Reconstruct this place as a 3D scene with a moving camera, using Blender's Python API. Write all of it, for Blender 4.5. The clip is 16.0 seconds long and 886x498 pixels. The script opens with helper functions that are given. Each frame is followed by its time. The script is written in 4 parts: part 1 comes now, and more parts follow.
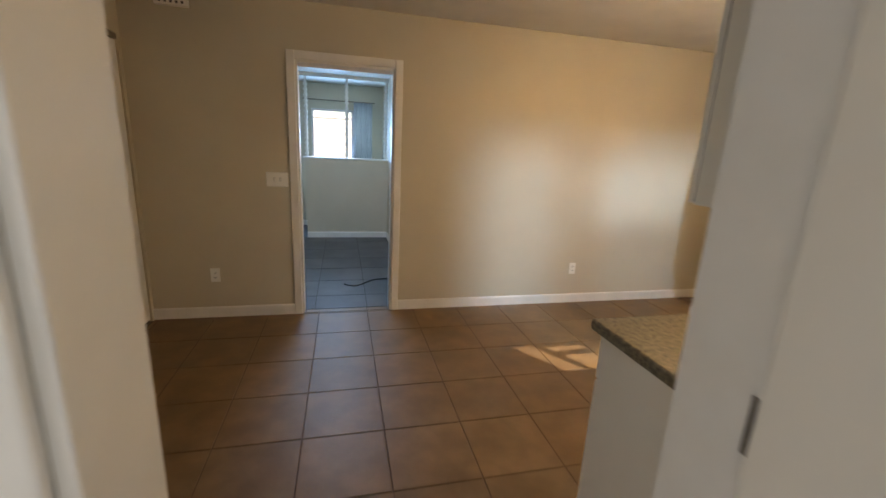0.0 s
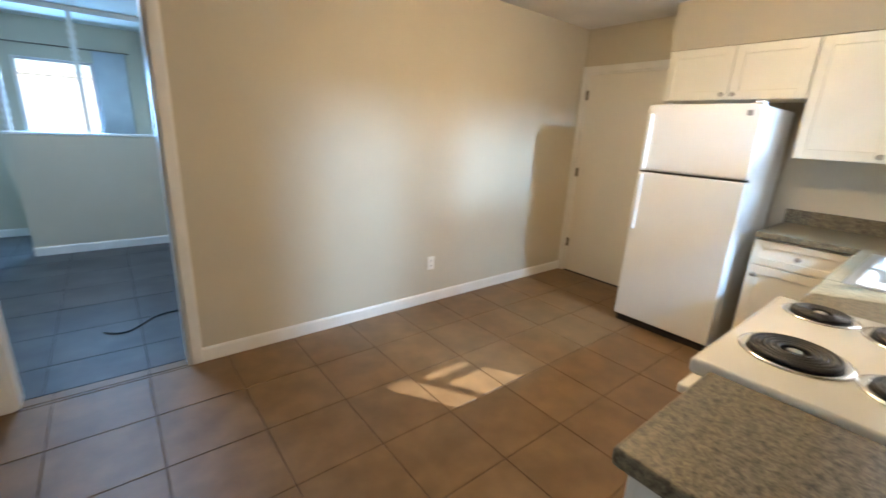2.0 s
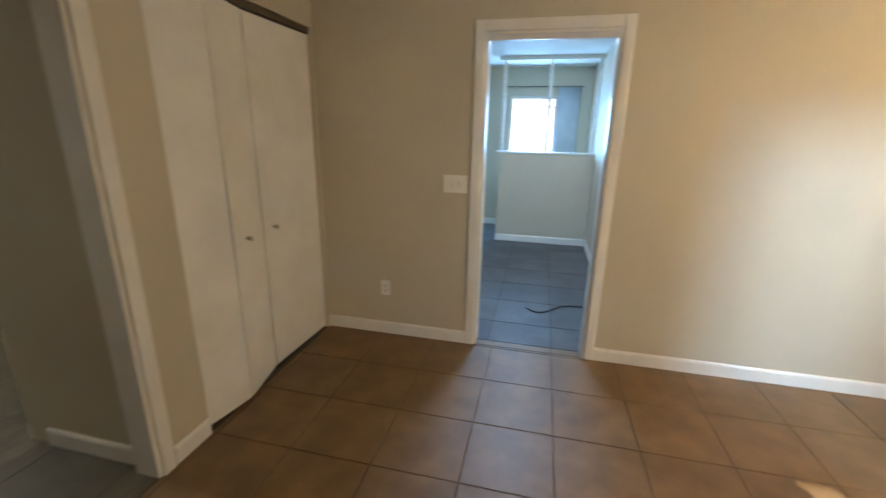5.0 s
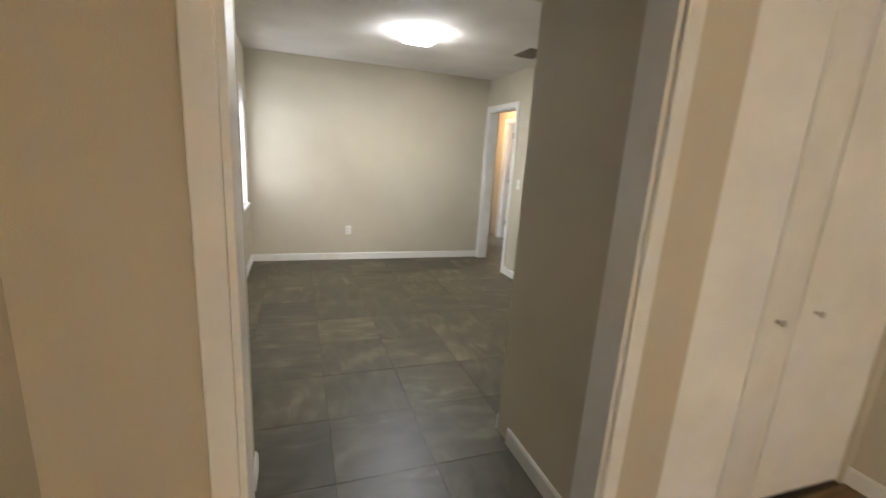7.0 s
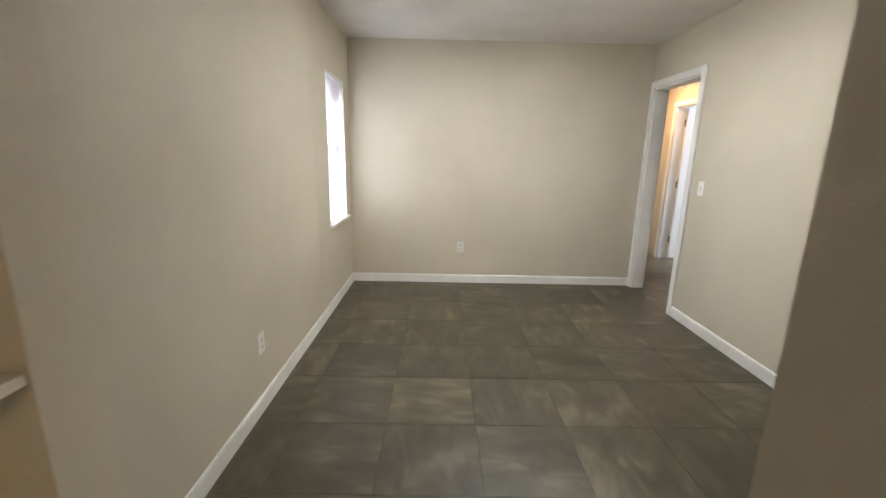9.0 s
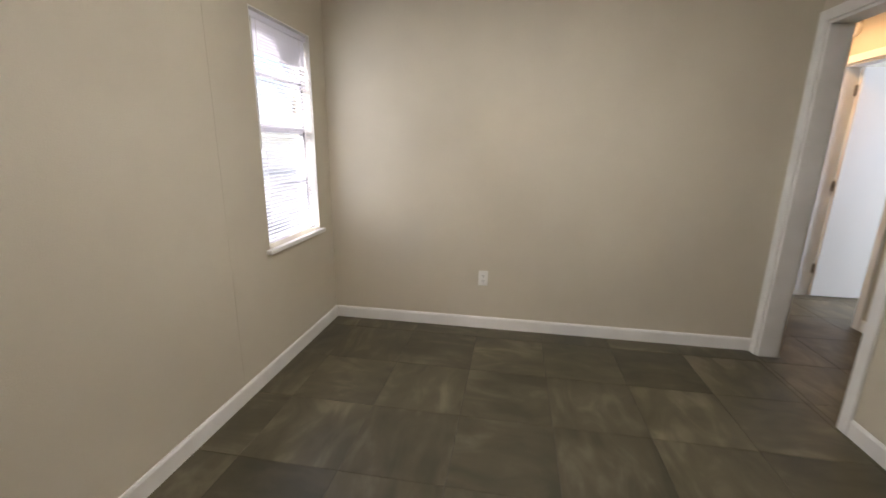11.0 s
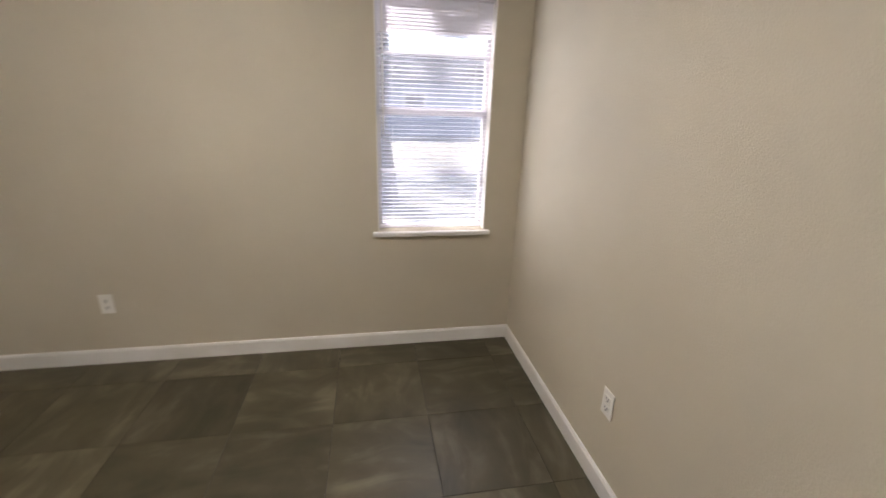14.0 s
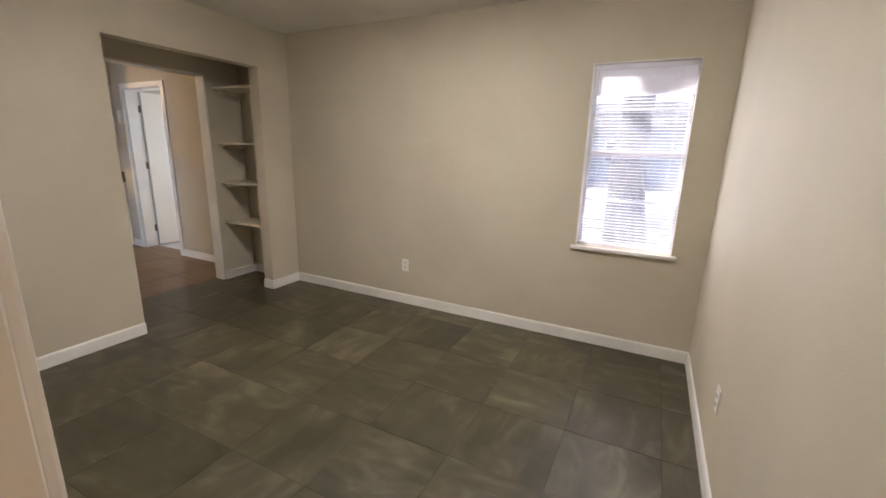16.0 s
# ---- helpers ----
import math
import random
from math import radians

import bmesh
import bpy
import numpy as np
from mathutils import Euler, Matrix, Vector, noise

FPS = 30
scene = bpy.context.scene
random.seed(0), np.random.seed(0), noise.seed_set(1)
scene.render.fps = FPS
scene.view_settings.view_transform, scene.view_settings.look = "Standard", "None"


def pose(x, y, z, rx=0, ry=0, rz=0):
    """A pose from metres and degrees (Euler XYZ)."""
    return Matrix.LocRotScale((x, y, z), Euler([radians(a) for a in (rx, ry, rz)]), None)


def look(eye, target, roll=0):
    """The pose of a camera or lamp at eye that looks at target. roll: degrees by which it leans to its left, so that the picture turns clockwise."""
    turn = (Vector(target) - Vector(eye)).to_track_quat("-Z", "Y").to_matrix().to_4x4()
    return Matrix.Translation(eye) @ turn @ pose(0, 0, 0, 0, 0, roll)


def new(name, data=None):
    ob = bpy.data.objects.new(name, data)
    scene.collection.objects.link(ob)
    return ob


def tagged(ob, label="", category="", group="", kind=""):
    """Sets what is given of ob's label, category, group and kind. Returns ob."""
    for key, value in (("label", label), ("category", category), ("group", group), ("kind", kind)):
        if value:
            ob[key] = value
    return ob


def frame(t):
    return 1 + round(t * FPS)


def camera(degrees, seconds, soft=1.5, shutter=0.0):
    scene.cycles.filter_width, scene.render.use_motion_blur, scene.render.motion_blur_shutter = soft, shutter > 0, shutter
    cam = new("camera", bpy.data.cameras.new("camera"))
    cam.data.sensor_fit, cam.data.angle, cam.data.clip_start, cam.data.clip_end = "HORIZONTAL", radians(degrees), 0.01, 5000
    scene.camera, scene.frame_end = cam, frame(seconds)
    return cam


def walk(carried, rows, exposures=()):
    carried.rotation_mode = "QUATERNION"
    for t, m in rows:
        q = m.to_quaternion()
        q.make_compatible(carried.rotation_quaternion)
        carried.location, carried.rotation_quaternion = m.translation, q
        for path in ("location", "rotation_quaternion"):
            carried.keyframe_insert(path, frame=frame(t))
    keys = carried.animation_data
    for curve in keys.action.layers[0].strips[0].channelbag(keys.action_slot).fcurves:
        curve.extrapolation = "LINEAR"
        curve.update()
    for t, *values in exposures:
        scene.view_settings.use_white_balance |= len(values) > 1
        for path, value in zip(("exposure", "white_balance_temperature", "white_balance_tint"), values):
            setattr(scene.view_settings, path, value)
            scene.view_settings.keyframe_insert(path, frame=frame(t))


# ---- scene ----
cam = camera(94.0, 16.0, shutter=0.4)
PATH = [
    (0, (0.074, -0.511, 1.449), (0.543, 1.374, 0.973), 2.9),
    (0.5, (0.107, -0.161, 1.438), (0.499, 1.744, 0.971), 2.7),
    (1, (0.143, 0.126, 1.441), (0.588, 2.015, 0.957), 2.2),
    (1.5, (0.214, 0.316, 1.455), (1.045, 2.055, 0.92), 2.5),
    (2, (0.258, 0.367, 1.437), (1.469, 1.859, 0.883), 2.9),
    (2.5, (0.295, 0.367, 1.427), (1.764, 1.603, 0.866), 3.4),
    (3, (0.316, 0.361, 1.427), (1.817, 1.557, 0.864), 3.4),
    (3.5, (0.26, 0.384, 1.437), (1.421, 1.913, 0.878), 2.5),
    (4, (0.168, 0.382, 1.438), (0.788, 2.204, 0.895), 2.1),
    (4.5, (0.142, 0.367, 1.452), (0.271, 2.288, 0.909), 1.9),
    (5, (0.11, 0.339, 1.479), (-0.323, 2.211, 0.926), 1.1),
    (5.2, (0.114, 0.33, 1.476), (-0.535, 2.134, 0.934), 1.2),
    (7.3, (-0.605, 0.621, 1.425), (-2.499, 1.083, 0.979), 3.7),
    (7.5, (-0.704, 0.711, 1.435), (-2.622, 1.054, 0.986), 3.6),
    (8, (-0.953, 0.819, 1.422), (-2.894, 0.965, 0.963), 3.2),
    (8.2, (-1.064, 0.852, 1.41), (-3.006, 0.946, 0.943), 2.1),
    (10.3, (-2.422, 1.072, 1.305), (-4.373, 1.019, 0.866), 1.9),
    (10.5, (-2.588, 1.146, 1.309), (-4.534, 1.074, 0.852), 1.9),
    (11, (-2.944, 1.325, 1.338), (-4.857, 1.003, 0.85), 0.8),
    (11.5, (-3.311, 1.45, 1.368), (-5.164, 0.905, 0.848), 0.6),
    (12, (-3.641, 1.674, 1.382), (-5.35, 0.794, 0.826), -0.4),
    (12.5, (-3.976, 1.863, 1.403), (-5.484, 0.68, 0.833), 0.1),
    (13, (-4.37, 2.042, 1.399), (-5.558, 0.536, 0.835), 0.2),
    (13.5, (-4.678, 2.21, 1.438), (-5.477, 0.484, 0.82), 1.2),
    (14, (-4.975, 2.307, 1.449), (-5.319, 0.448, 0.797), 1.8),
    (14.5, (-5.226, 2.543, 1.408), (-4.948, 0.655, 0.811), 1.0),
    (15, (-5.309, 2.813, 1.426), (-4.572, 1.037, 0.876), 1.0),
    (15.5, (-5.373, 3.018, 1.418), (-4.516, 1.278, 0.929), 1.5),
    (16, (-5.485, 3.104, 1.42), (-4.616, 1.366, 0.948), 1.5),
]
EXPOSURES = [(0.0, 0.72, 7300, 16), (0.4, 1.05, 6500, 10), (0.8, 1.15, 6000, 9), (3.5, 1.08, 6200, 10), (5.0, 1.35, 6400, 9), (7.2, 2.0, 5900, 11),
             (8.4, 2.0, 5900, 11), (10.3, 1.62, 6100, 15), (12.5, 1.27, 6350, 17), (14.5, 1.5, 6350, 18), (16.0, 1.74, 6350, 18)]
walk(cam, [(t, look(eye, target, roll)) for t, eye, target, roll in PATH], EXPOSURES)

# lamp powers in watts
KITCHEN_BEAM, KITCHEN_WIDE, FAR_SKY, UTILITY_FILL, BEDROOM_SKY = 30, 4.2, 27, 4, 1.6
BEDROOM_BULB, FAR_BULB, HALL_BULB, GLOW_BEDROOM, GLOW_KITCHEN = 5.2, 10, 5, 20, 57

# ---------- light ----------
world = bpy.data.worlds.new("sky")
scene.world = world
world.use_nodes = True
wn = world.node_tree.nodes
sky = wn.new("ShaderNodeTexSky")
sky.sky_type, sky.sun_disc = "NISHITA", False
SUN_EL, SUN_AZ = radians(34.2), radians(32)   # elevation; degrees east of south
sky.sun_elevation, sky.sun_rotation = SUN_EL, radians(180) - SUN_AZ
wn["Background"].inputs["Strength"].default_value = 0.15
world.node_tree.links.new(sky.outputs[0], wn["Background"].inputs["Color"])

sun = new("sun", bpy.data.lights.new("sun", "SUN"))
sun.data.energy, sun.data.angle, sun.data.color = 5.0, radians(0.5), (1.0, 0.96, 0.90)
toward = Vector((math.sin(SUN_AZ) * math.cos(SUN_EL), -math.cos(SUN_AZ) * math.cos(SUN_EL), math.sin(SUN_EL)))
sun.matrix_world = look(toward * 20, (0, 0, 0))


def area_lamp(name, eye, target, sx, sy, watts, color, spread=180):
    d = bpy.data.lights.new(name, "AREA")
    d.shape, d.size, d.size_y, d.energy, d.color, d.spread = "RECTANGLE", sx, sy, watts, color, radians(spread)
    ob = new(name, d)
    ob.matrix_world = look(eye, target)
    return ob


# Small lamp added under the eave to throw the bluish patch on the north wall.
area_lamp("kitchen_window_beam", (3.045, -0.78, 2.07), (2.5, 3.0, 0.9), 0.13, 0.11, KITCHEN_BEAM, (0.44, 0.70, 1.0), 120)
# Fill lamp added in the window opening to brighten closet doors and walls.
area_lamp("kitchen_window_fill", (2.95, -0.03, 1.55), (0.6, 3.0, 1.2), 0.5, 0.8, KITCHEN_WIDE, (0.95, 0.96, 0.95))
area_lamp("window_sky_far", (-0.08, 7.06, 1.58), (-0.08, 3.0, 1.0), 0.68, 0.8, FAR_SKY, (0.26, 0.56, 1.0), 170)
area_lamp("bedroom_bulb", (-4.25, 1.55, 2.338), (-4.25, 1.55, 0), 0.27, 0.27, BEDROOM_BULB, (1.0, 0.97, 0.90))
area_lamp("far_bulb", (0.0, 4.35, 2.298), (0.0, 4.35, 0), 0.27, 0.27, FAR_BULB, (0.24, 0.54, 1.0))
area_lamp("hall_bulb", (-7.0, 3.55, 2.36), (-7.0, 3.55, 0), 0.2, 0.2, HALL_BULB, (1.0, 0.60, 0.28))
# Two fill lamps added at unseen openings; they brighten the back door and jamb.
area_lamp("utility_fill_west", (-0.99, -1.3, 1.5), (0.6, -0.9, 1.2), 1.0, 1.0, UTILITY_FILL, (0.80, 0.90, 1.0))
area_lamp("utility_fill_south", (0.4, -2.49, 1.5), (0.1, 0.0, 1.35), 1.0, 1.0, UTILITY_FILL, (0.72, 0.85, 1.0))
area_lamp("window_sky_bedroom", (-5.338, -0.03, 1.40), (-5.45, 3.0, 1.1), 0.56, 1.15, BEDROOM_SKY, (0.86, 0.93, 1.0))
# Fill lamp added in the back room to whiten the open hall door; no window.
area_lamp("back_room_fill", (-6.3, 6.9, 1.5), (-6.9, 4.0, 1.2), 1.2, 1.2, 60, (0.7, 0.82, 1.0))


# ---------- materials ----------
def mat(name, c1, c2, scale=3.0, rough=0.6, bump=0.1, fine=120.0, metal=0.0, stretch=(1, 1, 1), c3=None, vary=0.0, bdist=0.002, emit=0.0, spec=0.5, mid=(0.35, 0.65), coat=0.0):
    m = bpy.data.materials.new(name)
    m.use_nodes = True
    n, l = m.node_tree.nodes, m.node_tree.links
    b = n["Principled BSDF"]
    g = n.new("ShaderNodeNewGeometry")
    mp = n.new("ShaderNodeMapping")
    mp.inputs["Scale"].default_value = stretch
    l.new(g.outputs["Position"], mp.inputs["Vector"])
    big = n.new("ShaderNodeTexNoise")
    big.inputs["Scale"].default_value, big.inputs["Detail"].default_value = scale, 6
    l.new(mp.outputs[0], big.inputs["Vector"])
    r = n.new("ShaderNodeValToRGB")
    r.color_ramp.elements[0].position, r.color_ramp.elements[1].position = mid
    r.color_ramp.elements[0].color, r.color_ramp.elements[1].color = (*c1, 1), (*c2, 1)
    if c3:
        e = r.color_ramp.elements.new(sum(mid) / 2)
        e.color = (*c3, 1)
    l.new(big.outputs["Fac"], r.inputs[0])
    out = r.outputs[0]
    if vary:
        oi = n.new("ShaderNodeObjectInfo")
        hs = n.new("ShaderNodeHueSaturation")
        mr = n.new("ShaderNodeMapRange")
        mr.inputs["To Min"].default_value, mr.inputs["To Max"].default_value = 1 - vary, 1 + vary
        l.new(oi.outputs["Random"], mr.inputs[0])
        l.new(mr.outputs[0], hs.inputs["Value"])
        l.new(out, hs.inputs["Color"])
        out = hs.outputs[0]
    l.new(out, b.inputs["Base Color"])
    sm = n.new("ShaderNodeTexNoise")
    sm.inputs["Scale"].default_value, sm.inputs["Detail"].default_value = fine, 4
    l.new(mp.outputs[0], sm.inputs["Vector"])
    if bump:
        bp = n.new("ShaderNodeBump")
        bp.inputs["Strength"].default_value, bp.inputs["Distance"].default_value = bump, bdist
        l.new(sm.outputs["Fac"], bp.inputs["Height"])
        l.new(bp.outputs[0], b.inputs["Normal"])
    rr = n.new("ShaderNodeMapRange")
    rr.inputs["To Min"].default_value, rr.inputs["To Max"].default_value = max(0.02, rough - 0.08), min(1, rough + 0.08)
    l.new(big.outputs["Fac"], rr.inputs[0])
    l.new(rr.outputs[0], b.inputs["Roughness"])
    b.inputs["Metallic"].default_value, b.inputs["Specular IOR Level"].default_value = metal, spec
    b.inputs["Coat Weight"].default_value = coat
    if emit:
        b.inputs["Emission Color"].default_value, b.inputs["Emission Strength"].default_value = (*c2, 1), emit
    return m


PAINT = mat("wall_paint", (0.53, 0.475, 0.368), (0.585, 0.528, 0.412), 1.2, 0.62, 0.6, 190, bdist=0.002, spec=0.35)
CEIL = mat("ceiling_texture", (0.70, 0.67, 0.62), (0.78, 0.75, 0.70), 2.0, 0.85, 0.9, 70, bdist=0.006, spec=0.2)
TRIM = mat("white_trim", (0.74, 0.72, 0.67), (0.82, 0.80, 0.76), 4, 0.38, 0.15, 60, spec=0.5)
DOORW = mat("door_paint", (0.72, 0.68, 0.60), (0.77, 0.73, 0.66), 1.5, 0.45, 0.15, 90, stretch=(1, 1, 0.3))
CAB = mat("cabinet_paint", (0.78, 0.75, 0.66), (0.84, 0.81, 0.73), 2.0, 0.35, 0.06, 80)
CAB_SHADE = mat("cabinet_shadow_gap", (0.05, 0.045, 0.04), (0.07, 0.06, 0.05), 5, 0.8, 0)
ENAMEL = mat("white_enamel", (0.82, 0.82, 0.80), (0.86, 0.86, 0.84), 3, 0.16, 0.02, 40, coat=0.3)
FRIDGE = mat("fridge_enamel", (0.80, 0.80, 0.79), (0.84, 0.84, 0.83), 2, 0.32, 0.25, 420, bdist=0.0006)
PLASTIC = mat("white_plastic", (0.78, 0.76, 0.70), (0.82, 0.80, 0.75), 6, 0.35, 0.02)
DARK = mat("dark_slot", (0.02, 0.02, 0.02), (0.035, 0.03, 0.03), 20, 0.5, 0)
COIL = mat("black_coil", (0.015, 0.015, 0.015), (0.04, 0.038, 0.036), 30, 0.45, 0.1, 200)
CHROME = mat("chrome", (0.75, 0.75, 0.75), (0.85, 0.85, 0.85), 8, 0.14, 0.02, metal=1.0)
STEEL = mat("brushed_steel", (0.50, 0.50, 0.50), (0.60, 0.60, 0.59), 4, 0.36, 0.12, 160, metal=1.0, stretch=(1, 8, 1))
NICKEL = mat("brushed_nickel", (0.42, 0.38, 0.33), (0.52, 0.48, 0.42), 12, 0.34, 0.05, metal=1.0)
BRONZE = mat("dark_bronze", (0.10, 0.07, 0.05), (0.16, 0.12, 0.09), 20, 0.38, 0.1, metal=0.8)
HINGE = mat("hinge_metal", (0.16, 0.13, 0.10), (0.24, 0.20, 0.16), 20, 0.4, 0.1, metal=0.9)
GROUT = mat("dark_grout", (0.085, 0.05, 0.03), (0.13, 0.08, 0.05), 14, 0.9, 0.5, 150)
GROUT_B = mat("dark_seam", (0.03, 0.028, 0.024), (0.05, 0.045, 0.04), 14, 0.9, 0.3, 150)
TILE = mat("terracotta_tile", (0.150, 0.090, 0.040), (0.212, 0.131, 0.062), 5.5, 0.42, 0.18, 55, c3=(0.178, 0.108, 0.050), vary=0.07, bdist=0.002)
TILE_FAR = mat("grey_floor_tile", (0.055, 0.056, 0.058), (0.10, 0.10, 0.10), 3.5, 0.5, 0.15, 60, vary=0.12)
WOODSILL = mat("bare_shelf", (0.66, 0.60, 0.48), (0.74, 0.68, 0.56), 4, 0.5, 0.1, 60)
HOODW = mat("hood_enamel", (0.52, 0.49, 0.44), (0.57, 0.54, 0.48), 3, 0.3, 0.05)
FILTER = mat("hood_filter", (0.10, 0.085, 0.05), (0.16, 0.13, 0.08), 60, 0.5, 0.3, 300, metal=0.6)
LAMP_W = mat("lit_glass", (0.95, 0.95, 0.92), (1.0, 0.98, 0.93), 2, 0.3, 0, emit=GLOW_BEDROOM)
LAMP_K = mat("lit_warm_glass", (1.0, 0.80, 0.5), (1.0, 0.68, 0.33), 2, 0.3, 0, emit=GLOW_KITCHEN)
CABLE = mat("black_cable", (0.012, 0.012, 0.012), (0.02, 0.02, 0.02), 20, 0.45, 0)
SLAT = mat("blind_slat", (0.80, 0.78, 0.78), (0.86, 0.84, 0.84), 5, 0.4, 0.02)
_n, _l = SLAT.node_tree.nodes, SLAT.node_tree.links
_mix, _tr = _n.new("ShaderNodeMixShader"), _n.new("ShaderNodeBsdfTranslucent")
_tr.inputs[0].default_value, _mix.inputs[0].default_value = (0.90, 0.89, 0.93, 1), 0.58
_l.new(_n["Principled BSDF"].outputs[0], _mix.inputs[1])
_l.new(_tr.outputs[0], _mix.inputs[2])
_l.new(_mix.outputs[0], _n["Material Output"].inputs["Surface"])
LABEL = mat("grey_badge", (0.25, 0.25, 0.26), (0.32, 0.32, 0.33), 20, 0.4, 0)
SASH = mat("aluminium_sash", (0.62, 0.62, 0.66), (0.70, 0.70, 0.74), 6, 0.4, 0.05)
LEAF = mat("leaves", (0.03, 0.07, 0.015), (0.10, 0.16, 0.04), 6, 0.6, 0)
BARK = mat("bark", (0.17, 0.145, 0.12), (0.32, 0.28, 0.24), 9, 0.9, 0.9, 40, stretch=(3, 3, 0.5), bdist=0.02)
YARD = mat("leaf_littered_yard", (0.26, 0.23, 0.18), (0.52, 0.47, 0.37), 2.2, 0.95, 0.8, 30, c3=(0.36, 0.33, 0.25), bdist=0.02)
SIDING = mat("blue_grey_siding", (0.26, 0.30, 0.36), (0.34, 0.38, 0.44), 3, 0.7, 0.2, 40, stretch=(0.3, 0.3, 6))
CLOTH = mat("thin_curtain_cloth", (0.56, 0.59, 0.63), (0.66, 0.69, 0.72), 5, 0.9, 0.2, 200)
ROOFM = mat("roof_shingle", (0.08, 0.075, 0.07), (0.14, 0.13, 0.12), 8, 0.9, 0.6, 30)
STUCCO = mat("outer_stucco", (0.52, 0.50, 0.46), (0.60, 0.58, 0.54), 3, 0.85, 0.6, 60, bdist=0.004)

PALE = mat("white_render", (0.74, 0.73, 0.70), (0.82, 0.81, 0.78), 3, 0.85, 0.4, 60)


def granite():
    m = mat("speckled_laminate", (0.05, 0.041, 0.027), (0.26, 0.226, 0.148), 56, 0.36, 0.03, 200, c3=(0.165, 0.14, 0.09), mid=(0.37, 0.60))
    m.node_tree.nodes["Noise Texture"].inputs["Roughness"].default_value = 0.75
    n, l = m.node_tree.nodes, m.node_tree.links
    ramp = n["Color Ramp"]
    vor = n.new("ShaderNodeTexNoise")
    vor.inputs["Scale"].default_value, vor.inputs["Detail"].default_value = 170, 4
    r2 = n.new("ShaderNodeValToRGB")
    r2.color_ramp.elements[0].position, r2.color_ramp.elements[1].position = 0.56, 0.66
    g = n["Geometry"]
    l.new(g.outputs["Position"], vor.inputs["Vector"])
    l.new(vor.outputs["Fac"], r2.inputs[0])
    mix = n.new("ShaderNodeMix")
    mix.data_type = "RGBA"
    l.new(r2.outputs[0], mix.inputs[0])
    l.new(ramp.outputs[0], mix.inputs[6])
    mix.inputs[7].default_value = (0.11, 0.085, 0.065, 1)
    l.new(mix.outputs[2], n["Principled BSDF"].inputs["Base Color"])
    return m


GRANITE = granite()


def streaked():
    """Dark slate-look vinyl, its streaks turned from tile to tile."""
    m = bpy.data.materials.new("slate_vinyl")
    m.use_nodes = True
    n, l = m.node_tree.nodes, m.node_tree.links
    b = n["Principled BSDF"]
    g, oi, rot, mp = n.new("ShaderNodeNewGeometry"), n.new("ShaderNodeObjectInfo"), n.new("ShaderNodeVectorRotate"), n.new("ShaderNodeMapping")
    step = n.new("ShaderNodeMath")
    step.operation = "ROUND"
    turn = n.new("ShaderNodeMath")
    turn.operation, turn.inputs[1].default_value = "MULTIPLY", math.pi / 2
    l.new(oi.outputs["Random"], step.inputs[0])
    l.new(step.outputs[0], turn.inputs[0])
    rot.rotation_type = "Z_AXIS"
    l.new(g.outputs["Position"], rot.inputs["Vector"])
    l.new(turn.outputs[0], rot.inputs["Angle"])
    shift = n.new("ShaderNodeVectorMath")
    shift.operation = "ADD"
    sc = n.new("ShaderNodeMath")
    sc.operation, sc.inputs[1].default_value = "MULTIPLY", 37.0
    l.new(oi.outputs["Random"], sc.inputs[0])
    l.new(rot.outputs[0], shift.inputs[0])
    l.new(sc.outputs[0], shift.inputs[1])
    mp.inputs["Scale"].default_value = (2.0, 4.6, 1)
    mp.inputs["Rotation"].default_value = (0, 0, 0.25)
    l.new(shift.outputs[0], mp.inputs["Vector"])
    a = n.new("ShaderNodeTexNoise")
    a.inputs["Scale"].default_value, a.inputs["Detail"].default_value, a.inputs["Distortion"].default_value = 1.5, 8, 1.2
    l.new(mp.outputs[0], a.inputs["Vector"])
    c = n.new("ShaderNodeTexNoise")
    c.inputs["Scale"].default_value, c.inputs["Detail"].default_value = 3.0, 5
    l.new(shift.outputs[0], c.inputs["Vector"])
    add = n.new("ShaderNodeMath")
    add.operation = "MULTIPLY_ADD"
    add.inputs[1].default_value = 0.55
    l.new(c.outputs["Fac"], add.inputs[0])
    half = n.new("ShaderNodeMath")
    half.operation, half.inputs[1].default_value = "MULTIPLY", 0.5
    l.new(a.outputs["Fac"], half.inputs[0])
    l.new(half.outputs[0], add.inputs[2])
    r = n.new("ShaderNodeValToRGB")
    r.color_ramp.elements[0].position, r.color_ramp.elements[0].color = 0.40, (0.046, 0.040, 0.020, 1)
    r.color_ramp.elements[1].position, r.color_ramp.elements[1].color = 0.72, (0.156, 0.134, 0.086, 1)
    e = r.color_ramp.elements.new(0.56)
    e.color = (0.080, 0.067, 0.037, 1)
    l.new(add.outputs[0], r.inputs[0])
    white = n.new("ShaderNodeTexWhiteNoise")
    white.noise_dimensions = "1D"
    l.new(sc.outputs[0], white.inputs["W"])
    tone, tint = n.new("ShaderNodeMapRange"), n.new("ShaderNodeHueSaturation")
    tone.inputs["To Min"].default_value, tone.inputs["To Max"].default_value = 0.82, 1.2
    l.new(white.outputs["Value"], tone.inputs[0])
    l.new(tone.outputs[0], tint.inputs["Value"])
    l.new(r.outputs[0], tint.inputs["Color"])
    l.new(tint.outputs[0], b.inputs["Base Color"])
    rr = n.new("ShaderNodeMapRange")
    rr.inputs["To Min"].default_value, rr.inputs["To Max"].default_value = 0.34, 0.55
    l.new(c.outputs["Fac"], rr.inputs[0])
    l.new(rr.outputs[0], b.inputs["Roughness"])
    bp = n.new("ShaderNodeBump")
